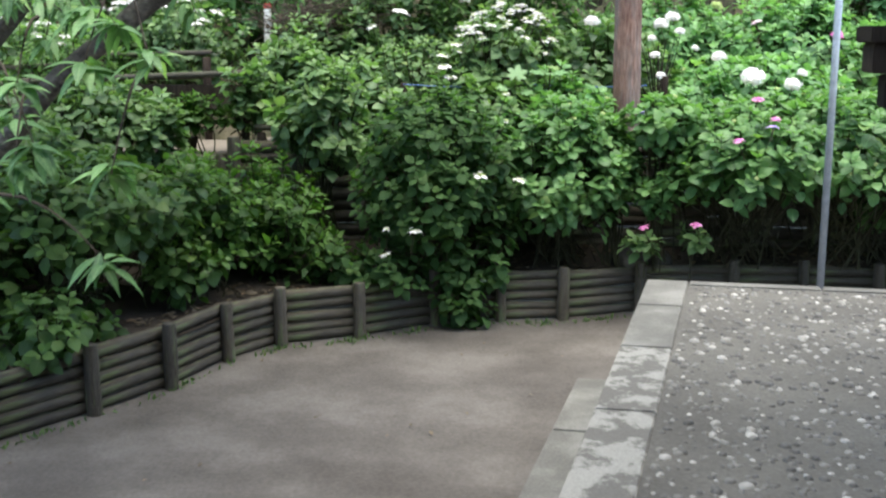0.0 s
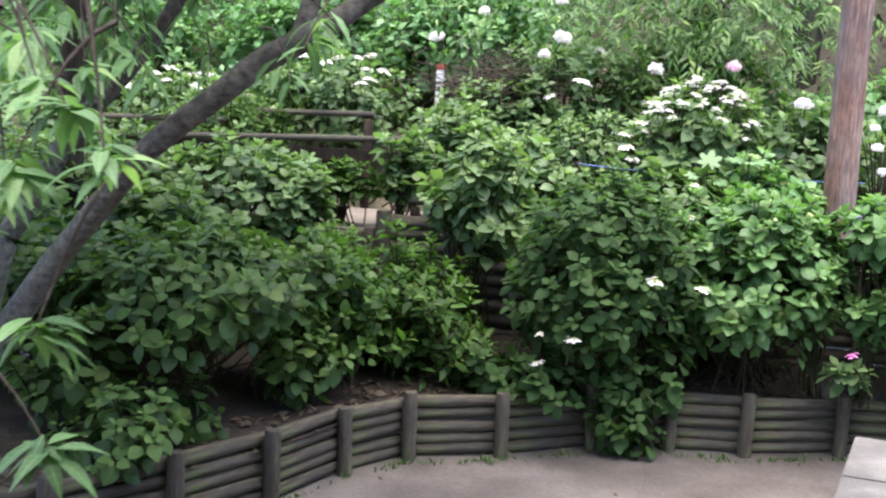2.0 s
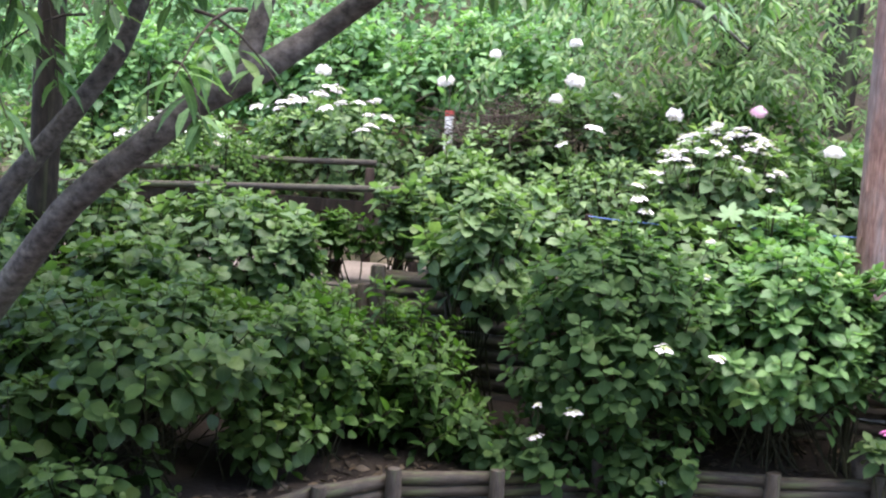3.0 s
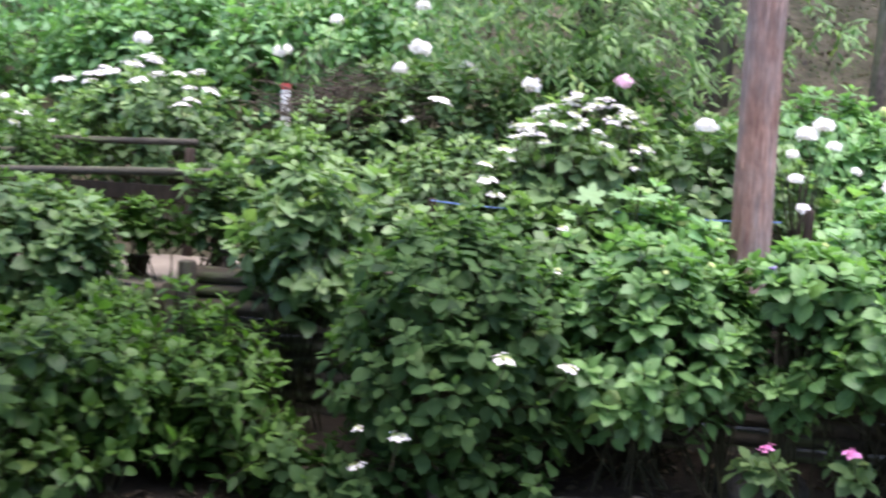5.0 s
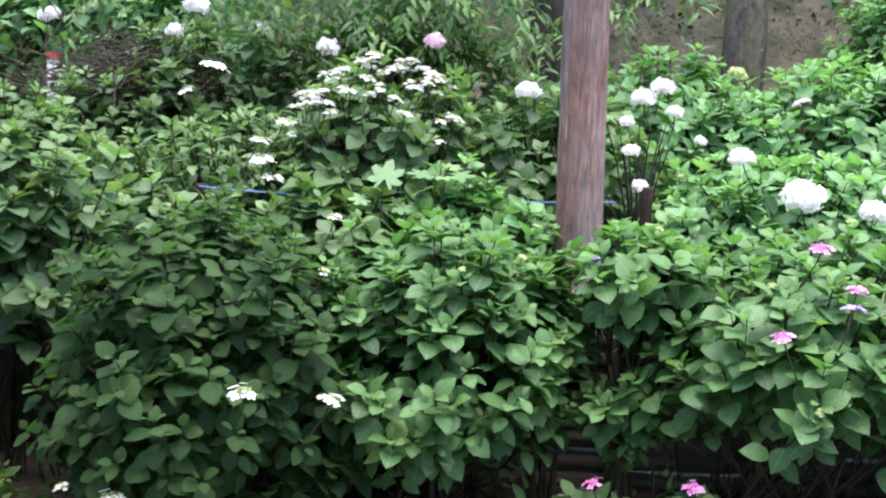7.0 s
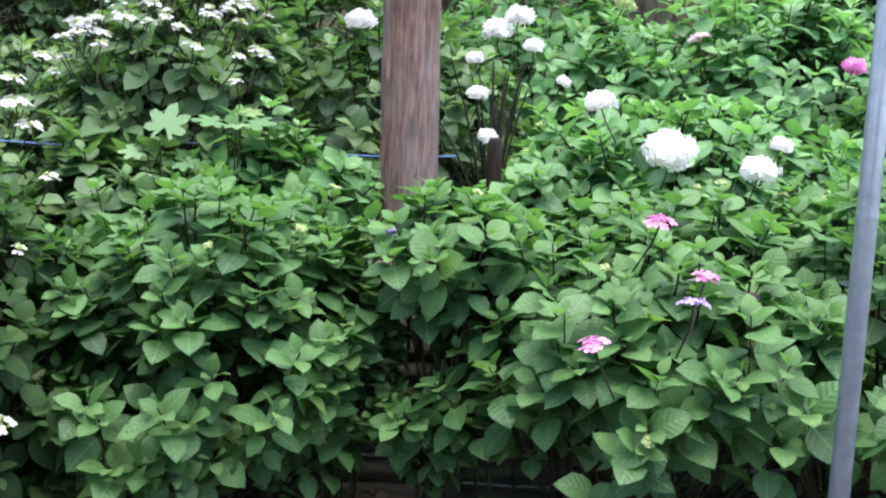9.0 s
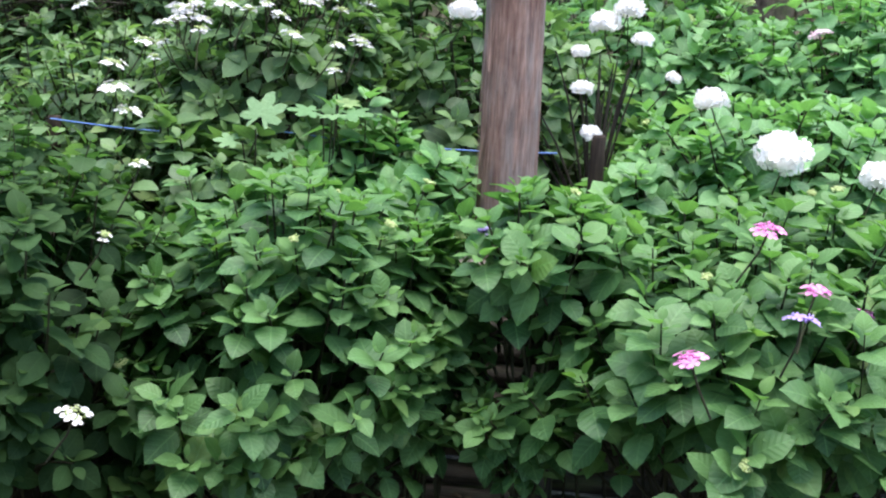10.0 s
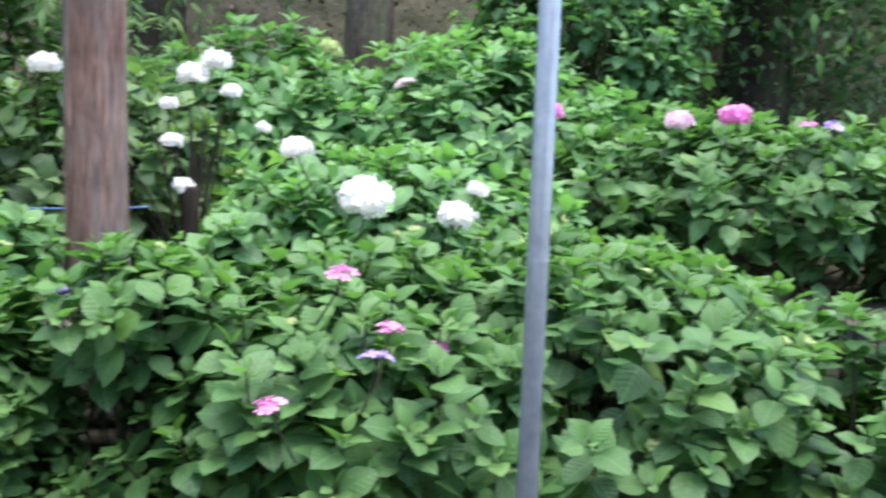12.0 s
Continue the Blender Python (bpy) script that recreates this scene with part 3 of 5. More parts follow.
log_wall("log_wall_lower", "low retaining wall of weathered round logs between posts", FENCE, GROUND, 0.37, 5, 0.035, 3, 0.043)
log_wall("log_wall_upper", "dark upper retaining wall of stacked logs with posts", [(-1.6, 11.02)] + UPPER[5:], BED + 0.03, 0.88, 9, 0.03, 5, 0.055)
log_wall("log_wall_corner", "lower end of the upper log wall below the railing", UPPER[:5] + [(-1.7, 11.01)], BED + 0.03, 0.74, 7, 0.02, 6, 0.05)

# the concrete terrace: C is its far corner, U runs along its far edge, V back along its long edge
C, U, V = Vector((1.47, 8.26, 0)), Vector((0.991, -0.135, 0)), Vector((-0.207, -0.978, 0))


def terrace_at(u, v, z=0.0):
    return C + U * u + V * v + Vector((0, 0, z))


def slab_block(u0, u1, v0, v1, z0, z1, bevel=0.008):
    bm = bmesh.new()
    corners = [(u0, v0), (u1, v0), (u1, v1), (u0, v1)]
    lo = [bm.verts.new(terrace_at(a, b, z0)) for a, b in corners]
    hi = [bm.verts.new(terrace_at(a, b, z1)) for a, b in corners]
    bm.faces.new(hi), bm.faces.new(list(reversed(lo)))
    for i in range(4):
        j = (i + 1) % 4
        bm.faces.new((lo[i], lo[j], hi[j], hi[i]))
    bmesh.ops.recalc_face_normals(bm, faces=bm.faces)
    if bevel:
        bmesh.ops.bevel(bm, geom=bm.edges[:], offset=bevel, segments=2, affect="EDGES")
    return bm


EDGE_W, EDGE_F, LONG = 0.24, 0.11, 15.0
terrace = tagged(part("terrace_floor", slab_block(EDGE_W, 7, EDGE_F, LONG, GROUND - 0.1, -0.006, 0), CONCRETE), "raised terrace of grey concrete with exposed pebbles", "terrace", kind="structure")
part("riser", slab_block(0.03, EDGE_W - 0.004, 0.03, LONG, GROUND - 0.1, -0.16, 0), CONCRETE, terrace)
part("riser", slab_block(EDGE_W, 7, 0.03, EDGE_F - 0.004, GROUND - 0.1, -0.16, 0), CONCRETE, terrace)
cuts = [0.0, 0.66, 1.52, 2.47, 3.4]
while cuts[-1] < LONG:
    cuts.append(cuts[-1] + 0.92)
for a, b in zip(cuts, cuts[1:]):
    part("edging_stone", slab_block(0, EDGE_W - 0.002, a + 0.003, b - 0.003, -0.157, random.uniform(-0.003, 0.002), 0.006), FLAKE if 1.0 < a < 5 else STONE, terrace)
fcuts = [EDGE_W, 0.99, 1.75, 2.5, 3.25, 4.0, 4.75, 5.5, 6.25, 7.0]
for a, b in zip(fcuts, fcuts[1:]):
    part("edging_stone", slab_block(a + 0.004, b - 0.004, 0, EDGE_F - 0.003, -0.157, random.uniform(-0.003, 0.002)), STONE, terrace)
step = tagged(part("step", slab_block(-0.26, 0.02, 0.9, LONG, GROUND - 0.1, -0.5, 0), CONCRETE), "low stone step along the side of the terrace", "step", kind="structure")
scuts = [0.88 + 0.85 * i for i in range(16)]
for a, b in zip(scuts, scuts[1:]):
    part("step_stone", slab_block(-0.28, 0.026, a + 0.004, b - 0.004, -0.496, -0.36 + random.uniform(-0.003, 0.003)), STONE, step)

prng = np.random.default_rng(4)
pv, pf = np.array([(math.cos(a) * s, math.sin(a) * s, z) for s, z in ((1.0, 0.0), (0.85, 0.45), (0.4, 0.7)) for a in np.arange(7) * 0.8976] + [(0, 0, 0.75)]), []
for r in range(2):
    for i in range(7):
        j = (i + 1) % 7
        pf += [(r * 7 + i, r * 7 + j, r * 7 + 7 + i), (r * 7 + j, r * 7 + 7 + j, r * 7 + 7 + i)]
pf += [(14 + i, 14 + (i + 1) % 7, 21) for i in range(7)]
pf = np.array(pf)
pebble_me = tri_mesh("pebble", pv, pf)
pebble_me.materials.append(PEBBLE)
allv, allf, singles = [], [], 0
for i in range(5200):
    u, v = EDGE_W + 0.02 + prng.uniform(0, 2.6), EDGE_F + 0.02 + prng.uniform(0, 4.8)
    r = prng.choice([0.008, 0.012, 0.016, 0.022], p=[0.2, 0.35, 0.3, 0.15]) * prng.uniform(0.8, 1.3)
    a = prng.uniform(0, 6.28)
    if singles < 300 and v < 3.2 and u < 1.6 and r > 0.012:
        ob = new("pebble", pebble_me)
        ob.parent = terrace
        ob.location = terrace_at(u, v, -0.0075)
        ob.rotation_euler = (0, 0, a)
        ob.scale = (r, r * prng.uniform(0.6, 1), r * 0.8)
        singles += 1
    else:
        c, s = math.cos(a), math.sin(a)
        q = pv * (r, r * prng.uniform(0.6, 1), r * 0.8)
        q = np.stack([q[:, 0] * c - q[:, 1] * s, q[:, 0] * s + q[:, 1] * c, q[:, 2]], 1) + np.array(terrace_at(u, v, -0.0075))
        allv.append(q)
        allf.append(pf + 22 * len(allf))
tagged(link_mesh("gravel", tri_mesh("gravel", np.concatenate(allv), np.concatenate(allf)), PEBBLE, terrace), kind="stuff")

# unseen walls and roof, added behind the walk to shade the terrace
side_screen = tagged(part("wall_hall", slab_block(2.3, 2.45, 2.8, LONG, -0.02, 4.2, 0.01), PLANK), "unseen plain dark timber wall added beside the terrace to block sky light", "wall", kind="structure")
back_screen = tagged(part("wall_back", slab_block(-3.0, 2.296, LONG - 1.2, LONG - 1.0, -0.02, 4.2, 0.01), PLANK), "unseen plain dark timber wall added to close the terrace behind", "wall", kind="structure")
shade_roof = tagged(part("roof_eaves", slab_block(0.35, 8.5, 1.8, LONG + 1, 4.204, 4.4, 0.01), PLANK), "unseen wide timber roof added over the terrace to shade it", "roof", kind="structure")

# the steel pole in front of the bed
pole = thing("steel_pole", "slim galvanised steel pole standing before the flower bed", "pole", 2.805, 9.404, GROUND)
bm = bmesh.new()
bmesh.ops.create_cone(bm, cap_ends=True, segments=20, radius1=0.0245, radius2=0.0245, depth=3.9, matrix=Matrix.Translation((0, 0, 1.9)))
part("tube", bm, GALV, pole, smooth=True)
bm = bmesh.new()
bmesh.ops.create_cone(bm, cap_ends=True, segments=20, radius1=0.0258, radius2=0.0258, depth=0.008, matrix=Matrix.Translation((0, 0, 1.78)))
part("joint", bm, GALV, pole, "dark seam ring")


# the cedar trunk
def trunk_mesh(points, radii, sides, rings, rough, ridges, seed):
    """A trunk along a line of places, with lengthwise ridges and lumps."""
    pts, rs = np.array(points, float), np.array(radii, float)
    seg = np.concatenate([[0], np.cumsum(np.linalg.norm(np.diff(pts, axis=0), axis=1))])
    t = np.linspace(0, seg[-1], rings)
    path = np.stack([np.interp(t, seg, pts[:, k]) for k in range(3)], 1)
    for _ in range(3):
        path[1:-1] = (path[:-2] + 2 * path[1:-1] + path[2:]) / 4
    rad = np.interp(t, seg, rs)
    v, f = tubes(path[None], rad[None], sides)
    mid = np.repeat(path, sides, 0)
    out = v - mid
    ang = np.tile(np.arange(sides) / sides * 6.2832, rings)
    tt = np.repeat(t, sides)
    h = np.array([noise.noise(Vector((math.cos(a) * ridges, math.sin(a) * ridges, s * 1.1 + seed))) + 0.5 * noise.noise(Vector((math.cos(a) * ridges * 2.6, math.sin(a) * ridges * 2.6, s * 2.3 + seed)))
                  + 0.6 * noise.noise(Vector((math.cos(a) * 1.2, math.sin(a) * 1.2, s * 1.5 + seed))) for a, s in zip(ang, tt)])
    return tri_mesh("trunk", mid + out * (1 + rough * h)[:, None], f)


cedar = thing("cedar_tree", "straight cedar trunk with stringy red-brown bark", "tree", 1.637, 11.27, 0.5)
link_mesh("trunk", trunk_mesh([(0.03, 0, -0.3), (0.015, 0, 0.2), (0.0, 0, 1.2), (0.0, 0, 3.0), (0.05, 0, 7.0)], [0.13, 0.112, 0.105, 0.1, 0.07], 96, 130, 0.085, 9, 2), CEDAR, cedar)
strip_rng = np.random.default_rng(6)
for k in range(70):
    a, z, ln = strip_rng.uniform(3.0, 6.5), strip_rng.uniform(0.1, 1.7), strip_rng.uniform(0.12, 0.4)
    rr = 0.109
    q = np.linspace(0, 1, 5)
    off = rr + 0.002 + 0.006 * q ** 3 * strip_rng.uniform(0, 1)
    aa = a + 0.03 * np.sin(q * 4 + k)
    w = 0.03 * (1 - q) ** 0.4 * strip_rng.uniform(0.6, 1.4) + 0.004
    zz = z + ln * q
    edge = [np.stack([np.cos(aa + sg * w) * off, np.sin(aa + sg * w) * off, zz], 1) for sg in (-1, 1)]
    vv = np.concatenate(edge)
    ff = np.array([t for i in range(4) for t in ((i, i + 5, i + 1), (i + 5, i + 6, i + 1))])
    link_mesh("bark_strip", tri_mesh("bark_strip", vv, ff), CEDAR, cedar)


# ---- shrubs ----
W, P, PP, VI = WHITE_PETAL, PINK_PETAL, PALE_PINK_PETAL, VIOLET_PETAL
HY, SB = "hydrangeas", "shrubs in the bed"
bush("hydrangea", "bright green hydrangea with a few pink flat flower heads", (2.48, 10.6, -0.3, 0.44), (0.66, 0.92, 0.47), 225, 0.114, LEAF_SHADED, seed=11, low=-0.08, buds=26, singles=290, group=HY,
     flowers=[(2.218, 9.51, 0.713, "lace", 0.07, P), (2.533, 9.8, 0.837, "lace", 0.075, P), (2.409, 9.82, 0.98, "lace", 0.08, P), (2.478, 9.65, 0.796, "lace", 0.075, VI), (2.7, 10.0, 0.745, "lace", 0.07, P), (1.66, 10.3, 0.84, "lace", 0.04, VI)])
bush("hydrangea", "bright green hydrangea spreading over the log wall", (3.3, 10.6, -0.3, 0.47), (0.78, 0.95, 0.5), 240, 0.114, LEAF_SHADED, seed=12, low=-0.05, buds=22, singles=250, group=HY, flowers=[(3.04, 10.3, 0.76, "lace", 0.05, W)])
bush("hydrangea", "mid green hydrangea at the end of the bed", (4.3, 10.5, -0.3, 0.32), (0.85, 0.85, 0.45), 210, 0.115, LEAF_SHADED, seed=13, low=-0.18, buds=14, singles=100, group=HY)
bush("hydrangea", "bright green budding hydrangea beside the cedar trunk", (1.06, 10.55, -0.32, 0.38), (0.57, 0.66, 0.58), 225, 0.106, LEAF_SHADED, seed=14, low=-0.5, buds=24, singles=290, group=HY)
bush("hydrangea", "low hydrangea shoots in the gap before the trunk", (1.8, 10.3, -0.36, 0.29), (0.17, 0.15, 0.1), 22, 0.095, LEAF_SHADED, seed=40, low=-0.3, singles=60, group=HY)
bush("hydrangea", "leafy hydrangea shoots crowding the cedar trunk", (1.47, 10.48, -0.34, 0.46), (0.21, 0.26, 0.34), 62, 0.1, LEAF_SHADED, seed=93, singles=80, group=HY, low=-0.7)
bush("hydrangea", "low young hydrangea with one bright pink flower", (1.68, 10.22, BED, -0.14), (0.13, 0.12, 0.1), 7, 0.1, LEAF_MID, seed=41, singles=40, group=HY, pairs=4, flowers=[(1.67, 10.07, 0.01, "lace", 0.075, P)])
bush("hydrangea", "low young hydrangea with one small pink flower", (2.05, 10.15, BED, -0.06), (0.12, 0.14, 0.1), 7, 0.1, LEAF_MID, seed=42, singles=40, group=HY, pairs=4, flowers=[(2.03, 9.92, 0.06, "lace", 0.065, P)])
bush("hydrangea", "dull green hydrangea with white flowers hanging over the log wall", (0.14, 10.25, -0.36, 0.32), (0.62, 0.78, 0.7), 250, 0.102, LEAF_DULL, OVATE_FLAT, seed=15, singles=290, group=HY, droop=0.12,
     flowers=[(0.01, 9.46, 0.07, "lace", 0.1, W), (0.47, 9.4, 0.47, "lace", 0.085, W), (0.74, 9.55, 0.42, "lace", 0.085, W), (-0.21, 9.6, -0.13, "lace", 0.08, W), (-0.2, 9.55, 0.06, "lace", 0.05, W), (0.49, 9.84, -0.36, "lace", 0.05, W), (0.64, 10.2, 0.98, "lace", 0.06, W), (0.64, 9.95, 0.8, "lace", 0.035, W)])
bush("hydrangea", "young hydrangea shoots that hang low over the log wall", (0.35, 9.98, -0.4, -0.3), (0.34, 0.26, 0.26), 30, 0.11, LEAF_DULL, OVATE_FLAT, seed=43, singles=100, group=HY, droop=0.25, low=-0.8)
bush("leafy_shrub", "yellow-green shrub with fine pointed leaves", (-1.1, 10.0, -0.36, 0.02), (0.37, 0.44, 0.48), 140, 0.105, LEAF_YELLOW, SMALL, seed=16, low=-0.35, singles=200, pairs=7, group=SB, lumps=0.34)
bush("leafy_shrub", "mid green shrub with large soft leaves before the path", (-0.84, 10.72, -0.3, 0.74), (0.44, 0.28, 0.45), 62, 0.125, LEAF_MID, low=-0.8, lumps=0.34, droop=0.1, seed=17, singles=120, group=SB)
bush("leafy_shrub", "light green shrub growing through the bed", (-1.8, 10.3, -0.35, 0.08), (0.42, 0.4, 0.42), 130, 0.1, LEAF_YELLOW, SMALL, seed=18, singles=150, group=SB)
bush("leafy_shrub", "light green shrub with arching shoots below the railing", (-2.6, 10.75, -0.3, 0.5), (0.75, 0.4, 0.56), 170, 0.11, LEAF_MID, seed=44, singles=100, group=SB)
bush("glossy_shrub", "dark glossy shrub with broad oval leaves over the log wall", (-2.12, 8.85, -0.36, 0.26), (0.76, 0.8, 0.41), 205, 0.105, LEAF_GLOSSY, OVATE_FLAT, seed=19, singles=280, group=SB, droop=0.05, low=-0.3, lumps=0.24)
bush("glossy_shrub", "glossy shrub with pale broad leaves below the railing", (-2.9, 9.9, -0.36, 0.2), (0.6, 0.5, 0.58), 120, 0.13, LEAF_GLOSSY, OVATE_FLAT, seed=45, singles=120, group=SB)
bush("glossy_shrub", "dark glossy shrub with broad oval leaves by the fruit tree", (-3.4, 8.9, -0.36, 0.1), (0.8, 0.9, 0.6), 160, 0.125, LEAF_GLOSSY, OVATE_FLAT, seed=20, singles=100, group=SB, droop=0.05)
bush("glossy_shrub", "low glossy shoots hanging over the log wall", (-1.95, 8.3, -0.4, -0.22), (0.26, 0.26, 0.2), 12, 0.1, LEAF_GLOSSY, OVATE_FLAT, seed=46, singles=100, group=SB, droop=0.2, low=-0.8)
bush("glossy_shrub", "low glossy shoots in the shade of the fruit tree", (-2.45, 8.1, -0.4, 0.0), (0.3, 0.3, 0.26), 22, 0.105, LEAF_GLOSSY, OVATE_FLAT, seed=47, singles=80, group=SB, droop=0.2, low=-0.8)
bush("leafy_shrub", "shaded green shrub beyond the fruit tree", (-4.3, 9.9, -0.3, 0.4), (0.8, 0.7, 0.7), 170, 0.11, LEAF_MID, seed=48, group=SB)

bush("leafy_shrub", "soft green shrub crowding the railing", (-3.7, 10.6, -0.3, 0.5), (0.7, 0.5, 0.58), 150, 0.11, LEAF_MID, seed=65, group=SB)
bush("hydrangea", "upper shoots of a hydrangea leaning before the cedar trunk", (1.84, 10.46, -0.3, 0.78), (0.32, 0.32, 0.16), 48, 0.108, LEAF_SHADED, seed=72, buds=6, singles=60, group=HY, low=-0.06)
bush("hydrangea", "mid green hydrangea crowding the upper log wall", (3.85, 10.9, -0.28, 0.22), (0.5, 0.3, 0.38), 70, 0.125, LEAF_SHADED, seed=73, group=HY)
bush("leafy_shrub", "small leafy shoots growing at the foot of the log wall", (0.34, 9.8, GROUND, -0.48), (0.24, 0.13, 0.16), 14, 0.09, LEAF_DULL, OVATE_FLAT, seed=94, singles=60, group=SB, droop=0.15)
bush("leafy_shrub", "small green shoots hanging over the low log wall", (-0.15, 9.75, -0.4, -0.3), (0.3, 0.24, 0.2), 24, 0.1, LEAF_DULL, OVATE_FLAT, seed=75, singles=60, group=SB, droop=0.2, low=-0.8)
bush("leafy_shrub", "light green shrub with small pointed leaves in the bed", (-1.5, 9.5, -0.36, 0.1), (0.46, 0.5, 0.42), 130, 0.085, LEAF_YELLOW, OVATE, seed=76, singles=150, group=SB, low=-0.4, lumps=0.3)
bush("leafy_shrub", "loose light green shoots before the railing", (-2.0, 11.2, path_z(-2.0), 0.74), (0.42, 0.12, 0.16), 36, 0.1, LEAF_YELLOW, OVATE, seed=90, group="shrubs by the path", low=-0.2, lumps=0.35, pairs=4)
bush("glossy_shrub", "low glossy shoots over the soil behind the log wall", (-1.5, 8.95, -0.4, -0.1), (0.3, 0.26, 0.18), 22, 0.095, LEAF_GLOSSY, OVATE_FLAT, seed=92, singles=60, group=SB, droop=0.15, low=-0.6)
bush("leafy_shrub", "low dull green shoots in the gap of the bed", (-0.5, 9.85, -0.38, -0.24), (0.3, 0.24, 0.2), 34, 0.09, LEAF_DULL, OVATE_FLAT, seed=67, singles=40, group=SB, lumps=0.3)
bush("glossy_shrub", "glossy shoots trailing over the low log wall", (-1.98, 7.75, -0.4, -0.3), (0.34, 0.36, 0.26), 26, 0.105, LEAF_GLOSSY, OVATE_FLAT, seed=82, singles=60, group=SB, droop=0.3, low=-0.9)
bush("glossy_shrub", "glossy shoots trailing over the shaded log wall", (-2.6, 7.0, -0.4, -0.25), (0.3, 0.3, 0.26), 14, 0.115, LEAF_GLOSSY, OVATE_FLAT, seed=83, singles=60, group=SB, droop=0.3, low=-0.9)
bush("leafy_shrub", "fine-leaved shoots before the end of the railing", (-2.75, 11.2, path_z(-2.75), 0.75), (0.4, 0.2, 0.28), 60, 0.09, LEAF_YELLOW, SMALL, seed=79, group="shrubs by the path", lumps=0.35)
bush("leafy_shrub", "loose green shoots leaning over the end of the railing", (-1.5, 11.24, path_z(-1.5), 0.84), (0.3, 0.14, 0.3), 34, 0.11, LEAF_MID, seed=91, group="shrubs by the path", lumps=0.35, pairs=5)
bush("hydrangea", "low hydrangea growing along the edge of the path", (0.45, 11.15, PATH_Z, 0.76), (0.45, 0.2, 0.33), 75, 0.115, LEAF_MID, seed=68, group=HY, lumps=0.3)
bush("hydrangea", "low hydrangea growing beside the cedar trunk", (1.1, 11.34, PATH_Z, 0.78), (0.42, 0.2, 0.34), 75, 0.12, LEAF_LIT, seed=69, group=HY, lumps=0.3)
bush("hydrangea", "low leafy hydrangea at the corner of the path", (-0.5, 11.3, path_z(-0.5), 0.72), (0.4, 0.2, 0.3), 50, 0.115, LEAF_MID, seed=70, group=HY, lumps=0.3)
bush("hydrangea", "low hydrangea between the trunk and the larger ones", (2.3, 11.42, PATH_Z, 0.76), (0.36, 0.2, 0.28), 54, 0.125, LEAF_LIT, seed=71, group=HY, lumps=0.3)

lace_rng = np.random.default_rng(8)


def scatter(x, y, z, wide, deep, fall, count, low, high):
    """Flat white flower heads spread unevenly over the top and front of a shrub."""
    out = []
    for _ in range(count):
        u, v = lace_rng.uniform(-1, 1), lace_rng.uniform(-1, 0.6)
        out.append((x + wide * u, y + deep * v, z - fall * (u * u * 0.8 + max(0, -v) ** 2) + lace_rng.uniform(-0.06, 0.05), "lace", lace_rng.uniform(low, high), LACE_PETAL))
    return out


bush("hydrangea", "tall dark hydrangea covered in white flat flower heads", (0.62, 11.75, PATH_Z, 1.12), (0.56, 0.5, 0.5), 140, 0.11, LEAF_MID, seed=21, singles=60, group=HY, flowers=scatter(0.64, 11.66, 1.64, 0.4, 0.45, 0.24, 66, 0.05, 0.095))
bush("hydrangea", "loose yellowing hydrangea with white flat flower heads by the path", (-0.2, 11.8, PATH_Z, 0.95), (0.5, 0.42, 0.42), 130, 0.1, LEAF_MID, SMALL, seed=22, group=HY,
     flowers=[(0.14, 11.18, 1.15, "lace", 0.11, W), (0.12, 11.2, 1.24, "lace", 0.09, W), (0.22, 11.28, 1.33, "lace", 0.09, W), (0.18, 11.2, 1.06, "lace", 0.1, W)])
bush("hydrangea", "mid green hydrangea behind the cedar with white ball flowers", (1.45, 12.2, PATH_Z, 1.05), (0.7, 0.5, 0.5), 130, 0.13, LEAF_MID, seed=23, group=HY,
     flowers=[(1.386, 11.81, 1.52, "ball", 0.12, W), (1.97, 11.7, 1.5, "ball", 0.12, W), (2.06, 11.7, 1.56, "ball", 0.11, W), (2.12, 11.65, 1.44, "ball", 0.08, W), (1.88, 11.6, 1.38, "ball", 0.07, W), (1.9, 11.5, 1.24, "ball", 0.08, W), (1.95, 11.45, 1.07, "ball", 0.08, W), (2.25, 11.6, 1.3, "ball", 0.06, W), (1.0, 11.65, 1.02, "lace", 0.07, W)])
bush("hydrangea", "large light green hydrangea with big white ball flowers", (2.8, 11.7, PATH_Z, 0.78), (0.75, 0.75, 0.48), 250, 0.12, LEAF_LIT, seed=24, buds=14, singles=200, group=HY,
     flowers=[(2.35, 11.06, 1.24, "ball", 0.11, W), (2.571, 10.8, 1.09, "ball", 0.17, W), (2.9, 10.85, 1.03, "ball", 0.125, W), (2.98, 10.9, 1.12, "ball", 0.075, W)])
bush("hydrangea", "light green hydrangea filling the bank behind the path", (3.3, 12.9, 0.7, 1.17), (1.0, 0.8, 0.6), 300, 0.122, LEAF_LIT, seed=25, singles=60, group=HY, flowers=[(2.92, 12.4, 1.53, "lace", 0.1, PP), (3.53, 11.95, 1.41, "ball", 0.1, P)])
bush("hydrangea", "light green hydrangea at the foot of the wooded bank", (2.15, 13.2, 0.8, 1.22), (0.85, 0.7, 0.55), 240, 0.12, LEAF_LIT, seed=26, group=HY, flowers=[(2.58, 12.5, 1.67, "ball", 0.1, LIME_BUD)])
bush("hydrangea", "mid green hydrangea with pink ball flowers", (4.5, 12.1, PATH_Z, 1.02), (0.95, 0.75, 0.42), 230, 0.125, LEAF_SHADED, low=-0.15, seed=27, singles=60, group=HY,
     flowers=[(3.95, 11.5, 1.39, "ball", 0.11, PP), (4.2, 11.5, 1.42, "ball", 0.125, P), (4.5, 11.45, 1.4, "lace", 0.07, P), (4.62, 11.45, 1.4, "lace", 0.08, VI)])
